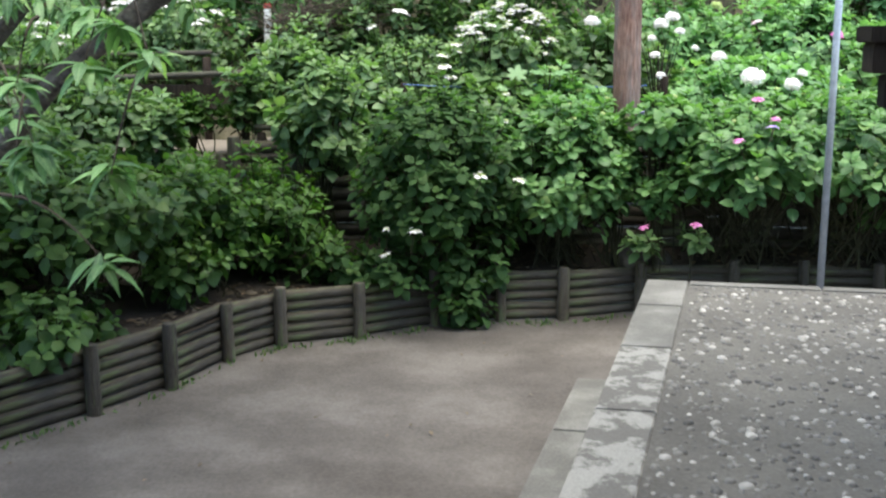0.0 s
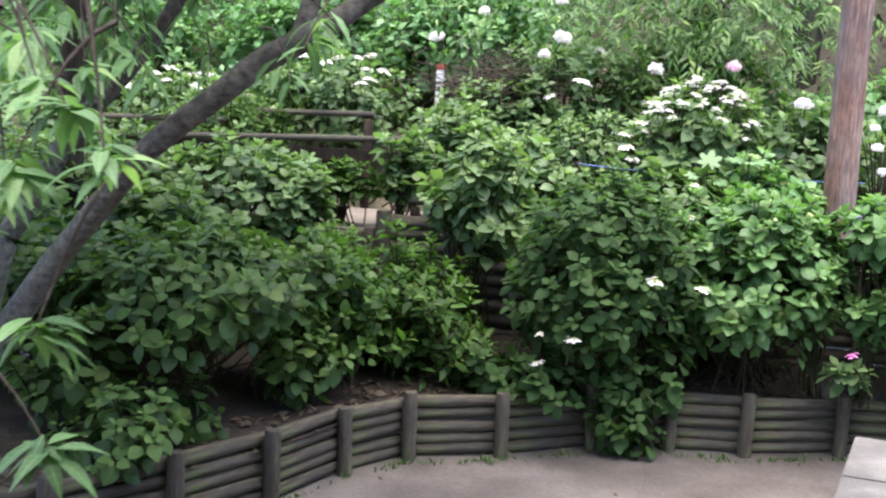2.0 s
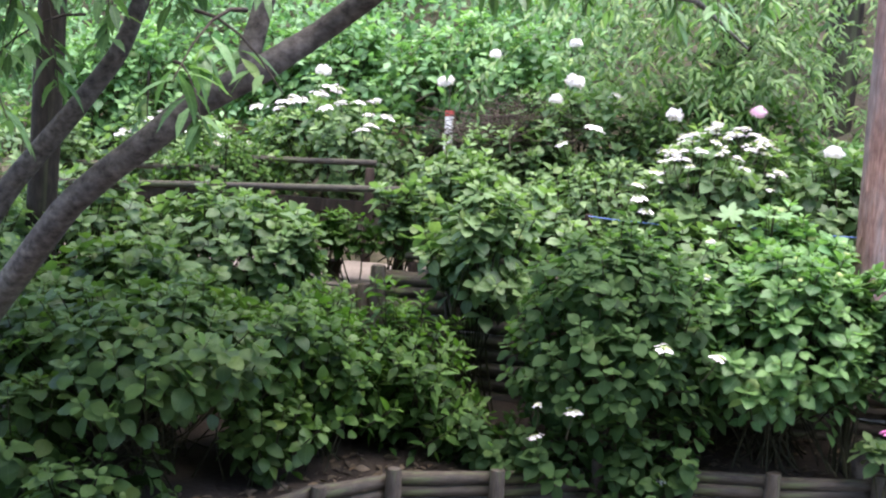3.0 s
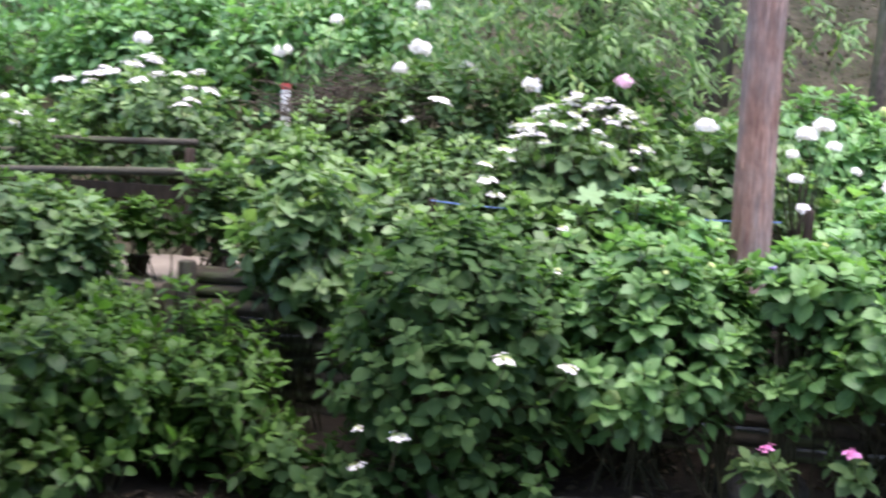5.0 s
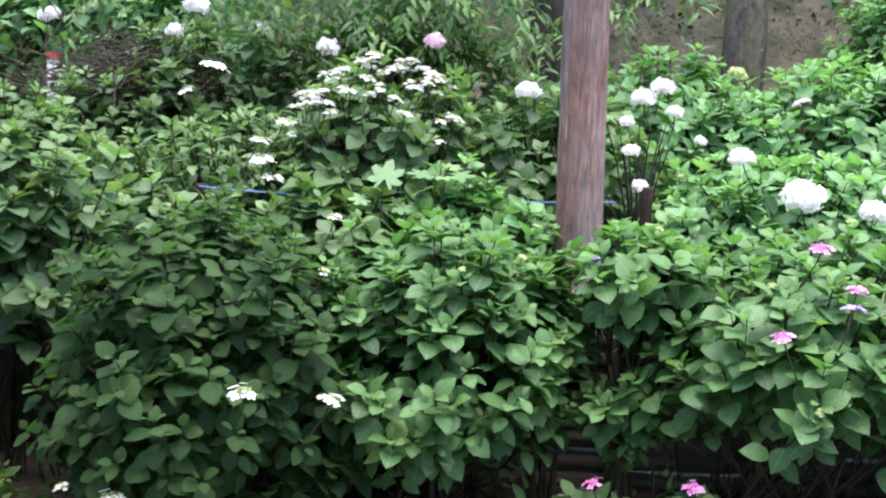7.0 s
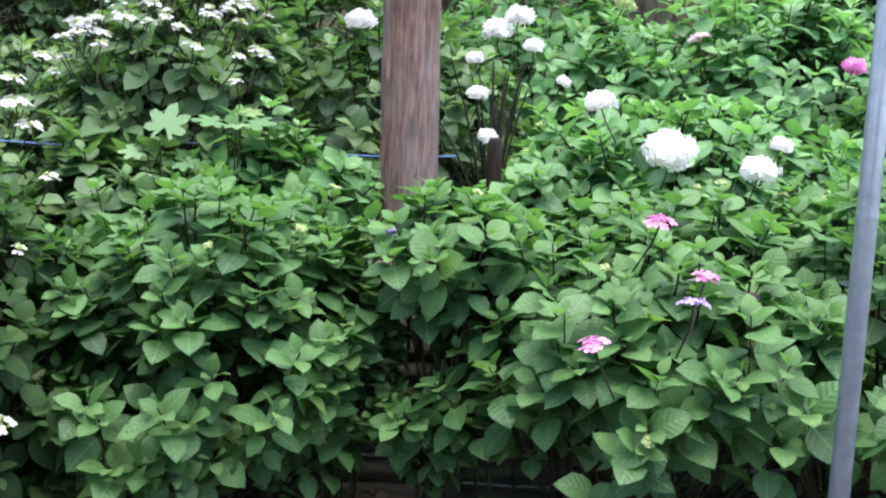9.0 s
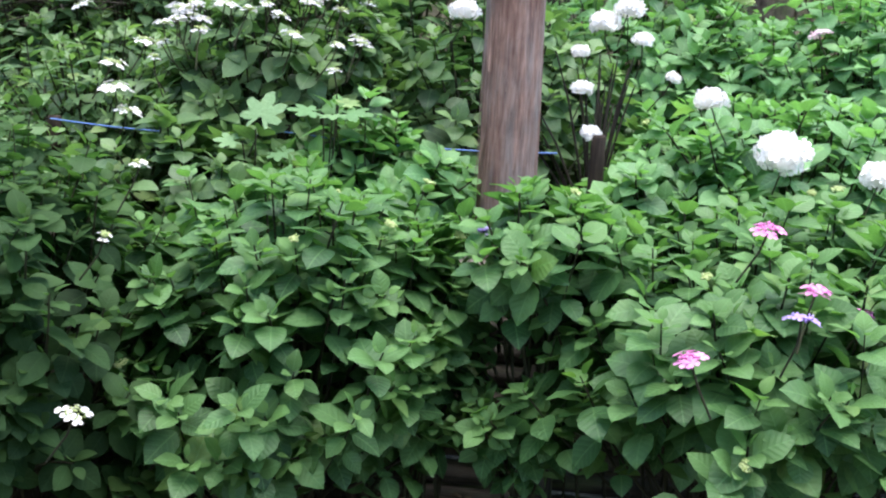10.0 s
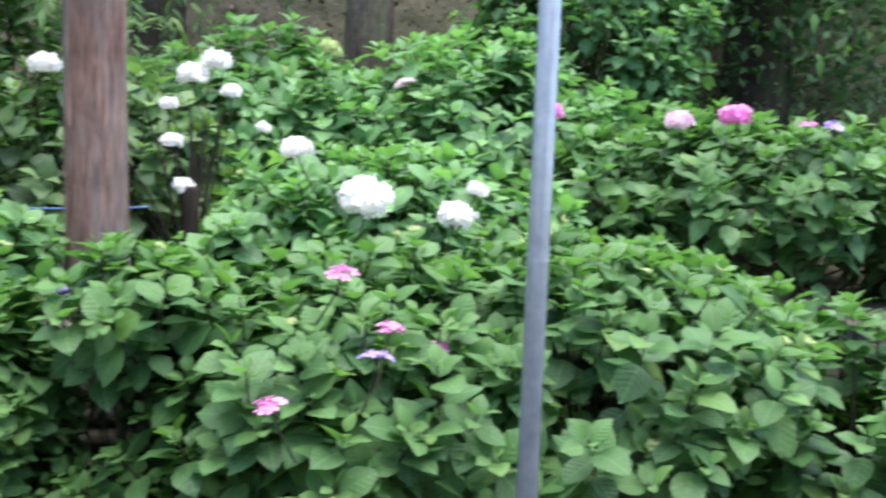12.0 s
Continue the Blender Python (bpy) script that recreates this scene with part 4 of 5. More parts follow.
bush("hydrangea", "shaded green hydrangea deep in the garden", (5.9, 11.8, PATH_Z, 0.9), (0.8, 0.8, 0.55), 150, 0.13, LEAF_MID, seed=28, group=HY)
bush("leafy_shrub", "tall green shrub rising behind the hydrangeas", (4.15, 13.6, 1.0, 1.75), (0.75, 0.6, 0.75), 330, 0.1, LEAF_LIT, seed=29, group="shrubs on the bank")
bush("hydrangea", "hydrangea with many white flat flower heads on the bank", (-2.65, 13.0, 0.75, 1.25), (0.75, 0.55, 0.48), 150, 0.11, LEAF_MID, seed=51, group=HY, flowers=scatter(-2.65, 12.85, 1.78, 0.7, 0.4, 0.25, 20, 0.09, 0.14))
bush("hydrangea", "shaded hydrangea with white flat flower heads beyond the railing", (-4.2, 12.9, 0.7, 1.1), (0.8, 0.55, 0.45), 150, 0.11, LEAF_MID, seed=52, group=HY, flowers=scatter(-4.1, 12.7, 1.5, 0.7, 0.4, 0.3, 14, 0.09, 0.14))
# sunlight on these bank shrubs is painted in through the paler leaf colour
bush("leafy_shrub", "sunlit green shrub high on the bank", (-3.3, 14.2, 1.2, 1.85), (0.9, 0.6, 0.65), 190, 0.12, LEAF_LIT, seed=53, group="shrubs on the bank", flowers=[(-2.95, 13.4, 1.99, "ball", 0.13, W), (-2.87, 13.4, 1.84, "lace", 0.17, W)])
bush("leafy_shrub", "sunlit green shrub behind the marker post", (-1.7, 14.2, 1.2, 1.9), (0.85, 0.6, 0.7), 190, 0.12, LEAF_LIT, seed=54, group="shrubs on the bank", flowers=[(-1.84, 13.55, 1.95, "ball", 0.14, W), (-1.37, 13.4, 2.2, "ball", 0.1, W)])
bush("hydrangea", "loose green hydrangea with white ball flowers on the bank", (-0.5, 13.1, 0.8, 1.4), (0.75, 0.5, 0.5), 130, 0.11, LEAF_MID, seed=55, group=HY,
     flowers=[(-0.67, 12.5, 1.81, "ball", 0.1, W), (-0.52, 12.4, 1.95, "ball", 0.14, W), (-0.6, 12.9, 2.28, "ball", 0.1, W), (-0.27, 11.9, 1.6, "lace", 0.14, W), (-0.26, 12.9, 1.85, "ball", 0.13, W), (-0.6, 12.5, 1.47, "lace", 0.1, W), (0.26, 12.3, 1.73, "ball", 0.12, W)])
bush("leafy_shrub", "mid green shrub with pointed leaves beside the path", (-1.22, 11.72, path_z(-1.22), 0.95), (0.42, 0.3, 0.46), 110, 0.11, LEAF_MID, seed=56, group="shrubs by the path")
bush("leafy_shrub", "green shrub behind the path", (-1.0, 12.7, 0.65, 1.1), (0.7, 0.4, 0.5), 120, 0.11, LEAF_MID, seed=57, group="shrubs by the path")
bush("leafy_shrub", "bright feathery shrub beyond the railing", (-3.4, 12.3, path_z(-3.4), 0.95), (0.6, 0.3, 0.4), 120, 0.09, LEAF_YELLOW, SMALL, seed=58, group="shrubs by the path")
bush("leafy_shrub", "sunlit shrub far along the bank", (-5.2, 14.0, 1.1, 1.7), (0.95, 0.7, 0.7), 180, 0.12, LEAF_LIT, seed=59, group="shrubs on the bank")
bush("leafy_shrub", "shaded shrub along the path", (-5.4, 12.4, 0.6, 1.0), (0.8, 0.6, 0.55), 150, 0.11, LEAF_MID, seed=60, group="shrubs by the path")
bush("leafy_shrub", "dark shrub at the edge of the wood", (0.6, 13.6, 0.9, 1.5), (0.8, 0.5, 0.6), 140, 0.11, LEAF_FAR, seed=61, group="shrubs on the bank", flowers=[(0.87, 12.2, 1.78, "ball", 0.11, PP)])

# ---- lobed plant between the hydrangeas ----
def lobed_leaf():
    """A broad leaf cut deeply into seven blunt, toothed lobes."""
    v, rib, n = [(0, 0.3, 0.0)], [0.0], 61
    for i in range(n):
        q = i / (n - 1)
        a = math.radians(-150 + 300 * q)
        lobe = (0.5 + 0.5 * math.cos(q * 2 * math.pi * 6)) ** 0.55
        r = (0.27 + 0.23 * lobe) * (1.25 - 0.55 * abs(2 * q - 1)) * (1 + 0.05 * math.sin(i * 2.1))
        v.append((math.sin(a) * r, 0.3 + math.cos(a) * r, 0.05 * lobe - 0.3 * r * r))
        rib.append(0.16 * (1 - lobe))
    f = [(0, i + 1, i) for i in range(1, n)]
    return np.array(v), np.array(f), np.array([(0.05 + c, p[1], 0) for c, p in zip(rib, v)], float)


LOBED = lobed_leaf()
PALE_LEAF = leaf_material("pale_lobed_leaf", (0.12, 0.25, 0.1), (0.17, 0.32, 0.14), (0.23, 0.38, 0.18))


def lobed_plant(x, y, z, foot, leaves):
    """leaves: (offset of the leaf's foot, the way it points, the way it faces, its length)."""
    e = thing("lobed_plant", "slender plant with pale deeply lobed leaves", "plant", x, y, foot, "lobed plants")
    tip = np.array([q[0] for q in leaves]) + np.array([0, 0, z - foot])
    s = np.linspace(0, 1, 5)[None, :, None]
    path = tip[:, None] * s + np.array([0, 0.02, 0.06]) * (s * (1 - s))
    v, f = tubes(path, np.full((len(tip), 5), 0.003), 4)
    link_mesh("stem", tri_mesh("stem", v, f), STEM, e)
    leaf_objects(LOBED, PALE_LEAF, e, tip + np.array([x, y, foot]), unit(np.array([q[1] for q in leaves])), unit(np.array([q[2] for q in leaves])), np.array([q[3] for q in leaves]))
    return e


lobed_plant(0.72, 11.1, 1.03, PATH_Z, [((0, 0, 0), (0.1, 0.35, 0.5), (0, -0.7, 0.7), 0.19), ((-0.05, 0, -0.05), (-0.9, -0.2, 0.05), (-0.1, -0.5, 0.9), 0.12), ((0.05, 0.03, -0.08), (0.8, -0.4, -0.1), (0.1, -0.5, 0.9), 0.12)])
lobed_plant(0.98, 11.15, 1.1, PATH_Z, [((-0.02, 0, 0), (-0.9, -0.3, 0.12), (0, -0.3, 0.95), 0.15), ((0.03, 0, 0), (0.9, -0.2, 0.08), (0, -0.35, 0.95), 0.16), ((0.02, -0.02, 0), (0.2, -0.8, -0.05), (0, -0.3, 0.95), 0.12),
                                       ((0.03, 0.03, 0.03), (0.5, 0.6, 0.2), (0, -0.4, 0.9), 0.11)])

# ---- fruit tree over the courtyard ----
def fruit_tree():
    rng = np.random.default_rng(77)
    x, y = -2.85, 7.6
    foot = np.array([x, y, BED - 0.05])
    e = thing("fruit_tree", "leaning fruit tree with rough grey bark and long narrow leaves", "tree", *foot)

    def limb(name, pts, rad, rings=60, sides=16):
        link_mesh(name, trunk_mesh(np.array(pts) - foot, rad, sides, rings, 0.075, 1.9, rng.uniform(0, 50)), BARK, e)

    main = [(-2.85, 7.6, -0.45), (-2.6, 7.5, 0.08), (-2.2, 7.42, 0.6), (-1.93, 7.3, 0.87), (-1.62, 7.15, 1.17), (-1.43, 7.1, 1.31), (-1.27, 7.1, 1.43), (-1.12, 7.14, 1.57), (-0.9, 7.17, 1.69), (-0.73, 7.3, 1.84), (-0.4, 7.2, 2.05), (0.2, 7.0, 2.45), (0.7, 6.8, 2.9)]
    limb("trunk", main, [0.085, 0.07, 0.06, 0.056, 0.052, 0.051, 0.05, 0.05, 0.048, 0.042, 0.038, 0.03, 0.018], 130)
    limb("limb", [(-0.97, 7.2, 1.67), (-0.93, 7.25, 1.9), (-0.88, 7.35, 2.3), (-0.7, 7.4, 2.9)], [0.045, 0.038, 0.033, 0.02])
    limb("limb", [(-2.85, 7.65, -0.3), (-2.75, 7.9, 0.6), (-2.44, 8.0, 1.17), (-2.14, 8.0, 1.5), (-1.91, 8.0, 1.78), (-1.6, 7.9, 2.4)], [0.075, 0.06, 0.05, 0.045, 0.04, 0.03])
    limb("limb", [(-2.5, 7.48, 0.2), (-2.7, 6.8, 1.2), (-2.5, 6.2, 2.0), (-1.5, 5.3, 2.3), (-0.6, 4.5, 2.05), (-0.35, 4.15, 1.6)], [0.05, 0.045, 0.036, 0.024, 0.012, 0.005])
    limb("limb", [(-0.45, 7.15, 2.0), (0.1, 8.0, 2.15), (0.5, 9.0, 2.2), (0.75, 9.8, 2.05)], [0.03, 0.022, 0.014, 0.006])
    # hanging leaf clusters at the ends of thin twigs
    ends = [(-0.31, 4.38, 1.37), (-0.5, 4.54, 0.82), (-0.4, 4.32, 1.09), (-0.48, 4.38, 1.35), (-0.75, 4.6, 1.2), (-0.82, 4.5, 1.0), (-0.5, 4.5, 1.48), (-0.68, 4.75, 1.56), (-0.86, 5.3, 1.5), (-1.0, 5.5, 1.4), (-1.3, 5.8, 1.25), (-0.62, 4.4, 1.14), (-0.7, 4.45, 1.08), (-0.4, 4.42, 1.45), (-0.66, 4.4, 1.3), (-0.95, 5.2, 1.6), (-1.1, 5.4, 1.55), (-1.2, 5.5, 1.15)]
    for _ in range(150):
        u = rng.uniform()
        ends.append((-2.9 + 2.2 * u + rng.normal() * 0.25, 7.2 - 2.3 * u * rng.uniform(0.2, 1) + rng.normal() * 0.3, 1.45 + rng.uniform(0, 0.95)))
    for _ in range(50):
        ends.append((rng.uniform(-2.8, 0.8), rng.uniform(6.6, 8.4), rng.uniform(1.95, 2.9)))
    # unseen clusters overhead, added to shade the courtyard, log wall and left bed
    for _ in range(1600):
        u = rng.uniform() ** 1.7
        ends.append((-4.6 + 4.4 * u, rng.uniform(5.4, 9.4), rng.uniform(2.6, 3.9)))
    for _ in range(1100):
        ends.append((rng.uniform(-6.2, -1.1), rng.uniform(5.2, 11.2), rng.uniform(2.9, 4.3)))
    for _ in range(900):
        ends.append((rng.uniform(-3.8, -0.9), rng.uniform(4.8, 9.2), rng.uniform(2.7, 3.9)))
    for _ in range(34):
        u = rng.uniform()
        ends.append((-0.2 + 1.1 * u + rng.normal() * 0.15, 7.8 + 1.9 * u, 2.15 + rng.uniform(-0.12, 0.2)))
    ends = np.array(ends)
    lift = ends + np.stack([rng.normal(size=len(ends)) * 0.15 - 0.1, rng.uniform(0.05, 0.35, len(ends)), rng.uniform(0.15, 0.4, len(ends))], 1)
    s = np.linspace(0, 1, 5)[None, :, None]
    path = lift[:, None] * (1 - s) + ends[:, None] * s + np.array([0, 0, 0.05]) * s * (1 - s) * 4
    v, f = tubes(path - foot, np.linspace(0.006, 0.002, 5)[None].repeat(len(ends), 0), 4)
    link_mesh("twig", tri_mesh("twig", v, f), TWIG, e)
    base, way, up, size = [], [], [], []
    for k, (a, b) in enumerate(zip(lift, ends)):
        near = k < 18
        for i in range(13 if near else 11):
            q = rng.uniform(0.93, 1.0) if near else rng.uniform(0.45, 1.0)
            ang = rng.uniform(0, 6.283)
            base.append(a * (1 - q) + b * q + rng.normal(size=3) * 0.008)
            way.append((math.cos(ang) * 0.85, math.sin(ang) * 0.85, rng.uniform(-0.75, 0.15) if near else rng.uniform(-1.0, -0.1)))
            up.append((math.cos(ang) * 0.5, math.sin(ang) * 0.5 - 0.2, 1.0))
            size.append(rng.uniform(0.085, 0.12) if near else rng.uniform(0.085, 0.135))
    base, way, up, size = np.array(base), unit(np.array(way)), unit(np.array(up)), np.array(size)
    leaf_objects(LANCE, LEAF_LANCE, e, base[:290], way[:290], up[:290], size[:290])
    tagged(link_mesh("foliage", leaves_mesh("foliage", LANCE_LIGHT, base[290:] - foot, way[290:], up[290:], size[290:]), LEAF_LANCE, e), kind="stuff")
    return e


fruit_tree()

# ---- things along the path ----
def round_rail(e, a, b, r, mat, name="rail"):
    o = Vector(e.location)
    ob = new(name, LOGS[int(abs(a[0]) * 7) % 6] if name == "rail" else POSTS[int(abs(a[0]) * 7) % 4])
    ob.parent = e
    d = Vector(b) - Vector(a)
    ob.location = Vector(a) - o
    ob.rotation_euler = d.to_track_quat("Z", "Y").to_euler()
    ob.scale = (2 * r, 2 * r, d.length)
    return ob


def railing(label, x0, x1, y, top, posts, drop, board=False):
    e = thing("path_railing", label, "railing", x0, y, path_z(x0), "railings along the path")
    round_rail(e, (x0, y, top - 0.03), (x1, y + 0.02, top + drop - 0.03), 0.027, LOG)
    if board:
        b = part("board", box(abs(x1 - x0) - 0.1, 0.035, 0.1), PLANK, e, "dark weathered board")
        b.location = ((x1 - x0) / 2, 0.03, top + drop / 2 - 0.17 - path_z(x0))
    else:
        round_rail(e, (x0, y + 0.02, top - 0.25), (x1, y + 0.03, top + drop - 0.25), 0.024, LOG)
    for px in posts:
        foot = path_z(px) - 0.05
        q = part("post", log_mesh(top + drop * (px - x0) / (x1 - x0) - 0.07 - foot, 0.04, int(px * 10)), PLANK, e, "dark round post")
        q.location = (px - x0, 0.012, foot - path_z(x0))
    return e


railing("low log railing with a dark board beside the path", -4.5, -1.54, 11.5, 0.97, (-4.4, -3.0, -1.6), 0.13, True)
railing("further log railing across the path", -5.3, -3.4, 12.35, 1.07, (-5.2, -3.45), 0.05)
railing("short log railing on the far side of the path", -3.2, -2.1, 12.42, 1.22, (-3.15, -2.15), 0.03)
railing("short log railing at the edge of the upper wall", -1.45, 0.0, 11.16, 0.66, (-1.4, -0.9, -0.05), 0.04)

marker = thing("marker_post", "thin white marker post with a red top and dark lettering", "post", -1.75, 13.4, 0.78)
part("post", box(0.07, 0.05, 0.86), WHITE_PAINT, marker)
cap = part("top", box(0.074, 0.054, 0.05), RED_PAINT, marker, "red painted top")
cap.location = (0, 0, 0.862)
for i, (z, h) in enumerate(((0.66, 0.05), (0.52, 0.035), (0.47, 0.03), (0.3, 0.05), (0.22, 0.04))):
    bar = part("lettering", box(0.028, 0.004, h, 0), PLANK, marker, "dark lettering bar")
    bar.location = (0.003, -0.028, z)

plant_label = thing("plant_label", "thin white plant label stuck in the bank", "label", -2.51, 13.09, hill_height(-2.51, 13.09))
part("stake", box(0.012, 0.006, 1.32 - hill_height(-2.51, 13.09), 0.001), TWIG, plant_label, "thin dark wire stake")
tag = part("plate", box(0.022, 0.005, 0.2, 0.001), WHITE_PAINT, plant_label)
tag.location = (0, -0.007, 1.3 - hill_height(-2.51, 13.09))

rock_rng = random.Random(5)
for rx, ry, rw, rd, rh in ((1.62, 10.58, 0.2, 0.13, 0.16), (1.86, 10.62, 0.13, 0.1, 0.1)):
    rock = bmesh.new()
    bmesh.ops.create_icosphere(rock, subdivisions=3, radius=1.0)
    for v in rock.verts:
        v.co *= 1 + 0.35 * noise.noise(v.co * 1.3 + Vector((rx * 9, 0, 0))) + 0.12 * noise.noise(v.co * 4.1)
        v.co.x, v.co.y, v.co.z = v.co.x * rw, v.co.y * rd, max(-0.3, v.co.z) * rh
    ob = part("rock", rock, SOIL_STONE, None, smooth=True)
    ob.location = (rx, ry, bed_height(rx, ry) + 0.02)
    ob.rotation_euler = (0, 0, rock_rng.uniform(0, 3))
    tagged(ob, "dark weathered rock on the soil of the bed", "rock", "rocks in the bed")

pot = thing("flower_pot", "small dark plastic flower pot on the path's edge", "pot", -2.06, 11.36, path_z(-2.06) + 0.005)
bm = bmesh.new()
bmesh.ops.create_cone(bm, cap_ends=True, segments=18, radius1=0.055, radius2=0.075, depth=0.12, matrix=Matrix.Translation((0, 0, 0.06)))
part("body", bm, PLANK, pot, smooth=False)
bm = bmesh.new()
bmesh.ops.create_cone(bm, cap_ends=True, segments=18, radius1=0.082, radius2=0.082, depth=0.02, matrix=Matrix.Translation((0, 0, 0.115)))
part("rim", bm, PLANK, pot)
bush("seedling", "thin seedling growing beside the flower pot", (-1.86, 11.34, path_z(-1.86), 0.72), (0.06, 0.05, 0.12), 4, 0.075, LEAF_YELLOW, SMALL, seed=62, category="plant", pairs=4)
bush("potted_plant", "thin seedling growing in the pot", (-2.05, 11.36, path_z(-2.06) + 0.12, 0.74), (0.08, 0.06, 0.14), 6, 0.085, LEAF_YELLOW, SMALL, seed=64, category="plant", pairs=5)

STAKES = [(-0.22, 11.42, 0.97), (0.75, 11.4, 1.0), (1.98, 11.42, 1.04)]
for sx, sy, sz in STAKES:
    st = thing("stake", "dark round wooden stake holding a blue rope", "stake", sx, sy, path_z(sx) - 0.01, "rope stakes")
    bm = log_mesh(sz - path_z(sx) + 0.04, 0.03, int(sx * 10))
    part("pole", bm, PLANK, st)
rope_pts = []
for (a, b) in zip(STAKES, STAKES[1:]):
    for i in range(8):
        q = i / 8
        rope_pts.append((a[0] + (b[0] - a[0]) * q, -0.035 + a[1] + (b[1] - a[1]) * q, 0.995 + 0.01 * math.sin(a[0] * 3) - 0.2 * q * (1 - q) * (b[0] - a[0]) * 0.4))
rv, rf = tubes(np.array(rope_pts)[None], np.full((1, len(rope_pts)), 0.0036), 6)
tagged(link_mesh("blue_rope", tri_mesh("blue_rope", rv, rf), BLUE_HOSE), "thin blue rope strung between dark stakes", "rope")

brush_rng = np.random.default_rng(9)
brush = thing("dead_brush", "tangle of dry brown twigs on the bank", "brush", -1.05, 12.95, 0.75)
bp = brush_rng.normal(size=(620, 3)) * np.array([0.28, 0.18, 0.1]) + np.array([0, 0, 0.78])
bd = unit(brush_rng.normal(size=(620, 3)) * np.array([1, 0.5, 0.45])) * 0.28
s5 = np.linspace(0, 1, 4)[None, :, None]
bv, bf = tubes(bp[:, None] + bd[:, None] * s5 + brush_rng.normal(size=(620, 1, 3)) * 0.05 * s5 * s5, np.full((620, 4), 0.0034), 4)
tagged(link_mesh("twig", tri_mesh("twig", bv, bf), TWIG, brush), kind="stuff")
for _ in range(7):
    top = np.append(brush_rng.normal(size=2) * 0.15, 0.7)
    bv, bf = tubes(np.stack([np.zeros(3), top * (0.4, 0.6, 0.5), top])[None], np.array([[0.013, 0.011, 0.007]]), 5)
    link_mesh("stem", tri_mesh("stem", bv, bf), TWIG, brush)

# ---- bare stems behind the cedar ----
cane_rng = np.random.default_rng(14)
canes = thing("bare_shrub", "clump of thin dark bare stems behind the trunk", "shrub", 1.97, 11.75, PATH_Z)
for _ in range(26):
    top = np.array([cane_rng.normal() * 0.16, cane_rng.normal() * 0.08, cane_rng.uniform(0.45, 0.8)])
    bend = np.array([top * (0.0, 0.0, 0.0), top * (0.3, 0.4, 0.4), top * (0.65, 0.7, 0.75), top])
    bv, bf = tubes(bend[None], np.array([[0.007, 0.006, 0.005, 0.003]]), 5)
    link_mesh("stem", tri_mesh("stem", bv, bf), DARK_BARK, canes)

# ---- the dark timber rail end on the terrace ----
rail_end = thing("balustrade", "dark brown timber balustrade end with a wide cap", "balustrade", 2.62, 6.0, -0.006)
for nm, x0, x1, d, z0, z1 in (("cap", -0.68, 0.62, 0.2, 1.412, 1.475), ("rail", -0.66, 0.6, 0.14, 1.3, 1.4125), ("bracket", -0.6, -0.5, 0.1, 1.17, 1.296),
                              ("upright", -0.58, -0.46, 0.12, 1.479, 4.2), ("post", -0.07, 0.07, 0.14, 0.0, 1.296), ("lower_rail", 0.075, 0.6, 0.08, 0.4, 0.5)):
    q = part(nm, box(x1 - x0, d, z1 - z0, 0.006), PLANK, rail_end)
    q.location = ((x0 + x1) / 2, 0, z0)

# ---- woodland on the bank ----
def thicket(name, label, x0, x1, y0, y1, count, low, high, size, mat, seed, shape=FAR, per=60):
    """Loose leaves in clumps over the bank, too many to count."""
    rng = np.random.default_rng(seed)
    k = count // per
    c = np.stack([rng.uniform(x0, x1, k), rng.uniform(y0, y1, k), rng.uniform(0, 1, k) ** 1.3], 1)
    c[:, 2] = [hill_height(a, b) + low + (high - low) * s for a, b, s in c]
    base = np.repeat(c, per, 0) + rng.normal(size=(k * per, 3)) * np.array([0.24, 0.2, 0.17])
    way = unit(rng.normal(size=base.shape) + np.array([0, -0.7, -0.25]))
    up = unit(rng.normal(size=base.shape) * 0.45 + np.array([0, -0.35, 1.0]))
    me = leaves_mesh(name, shape, base, way, up, size * rng.uniform(0.6, 1.3, len(base)))
    return tagged(link_mesh(name, me, mat), label, "undergrowth", kind="stuff")


# the sunlit look of this first thicket is put into its leaf colour
thicket("undergrowth", "sunlit green undergrowth covering the bank", -9, -0.5, 13.6, 17, 24000, 0.2, 1.5, 0.1, LEAF_LIT, 31)
thicket("undergrowth", "low mossy undergrowth on the wooded bank", -0.5, 10, 13.3, 18, 44000, -0.08, 0.16, 0.034, LEAF_MOSS, 32, per=24)
thicket("undergrowth", "dark ivy and saplings at the end of the garden", 4.9, 11, 13.8, 17, 22000, 0.0, 2.3, 0.075, LEAF_MID, 34, per=50)
thicket("undergrowth", "dry leaves and dead stalks lying on the bank", -0.5, 10, 13.0, 18, 9000, -0.14, 0.02, 0.075, DRY_LEAF, 35, per=12)
thicket("undergrowth", "dark far woodland leaves up the bank", -16, 16, 17, 26, 26000, 0.0, 3.4, 0.16, LEAF_FAR, 33)


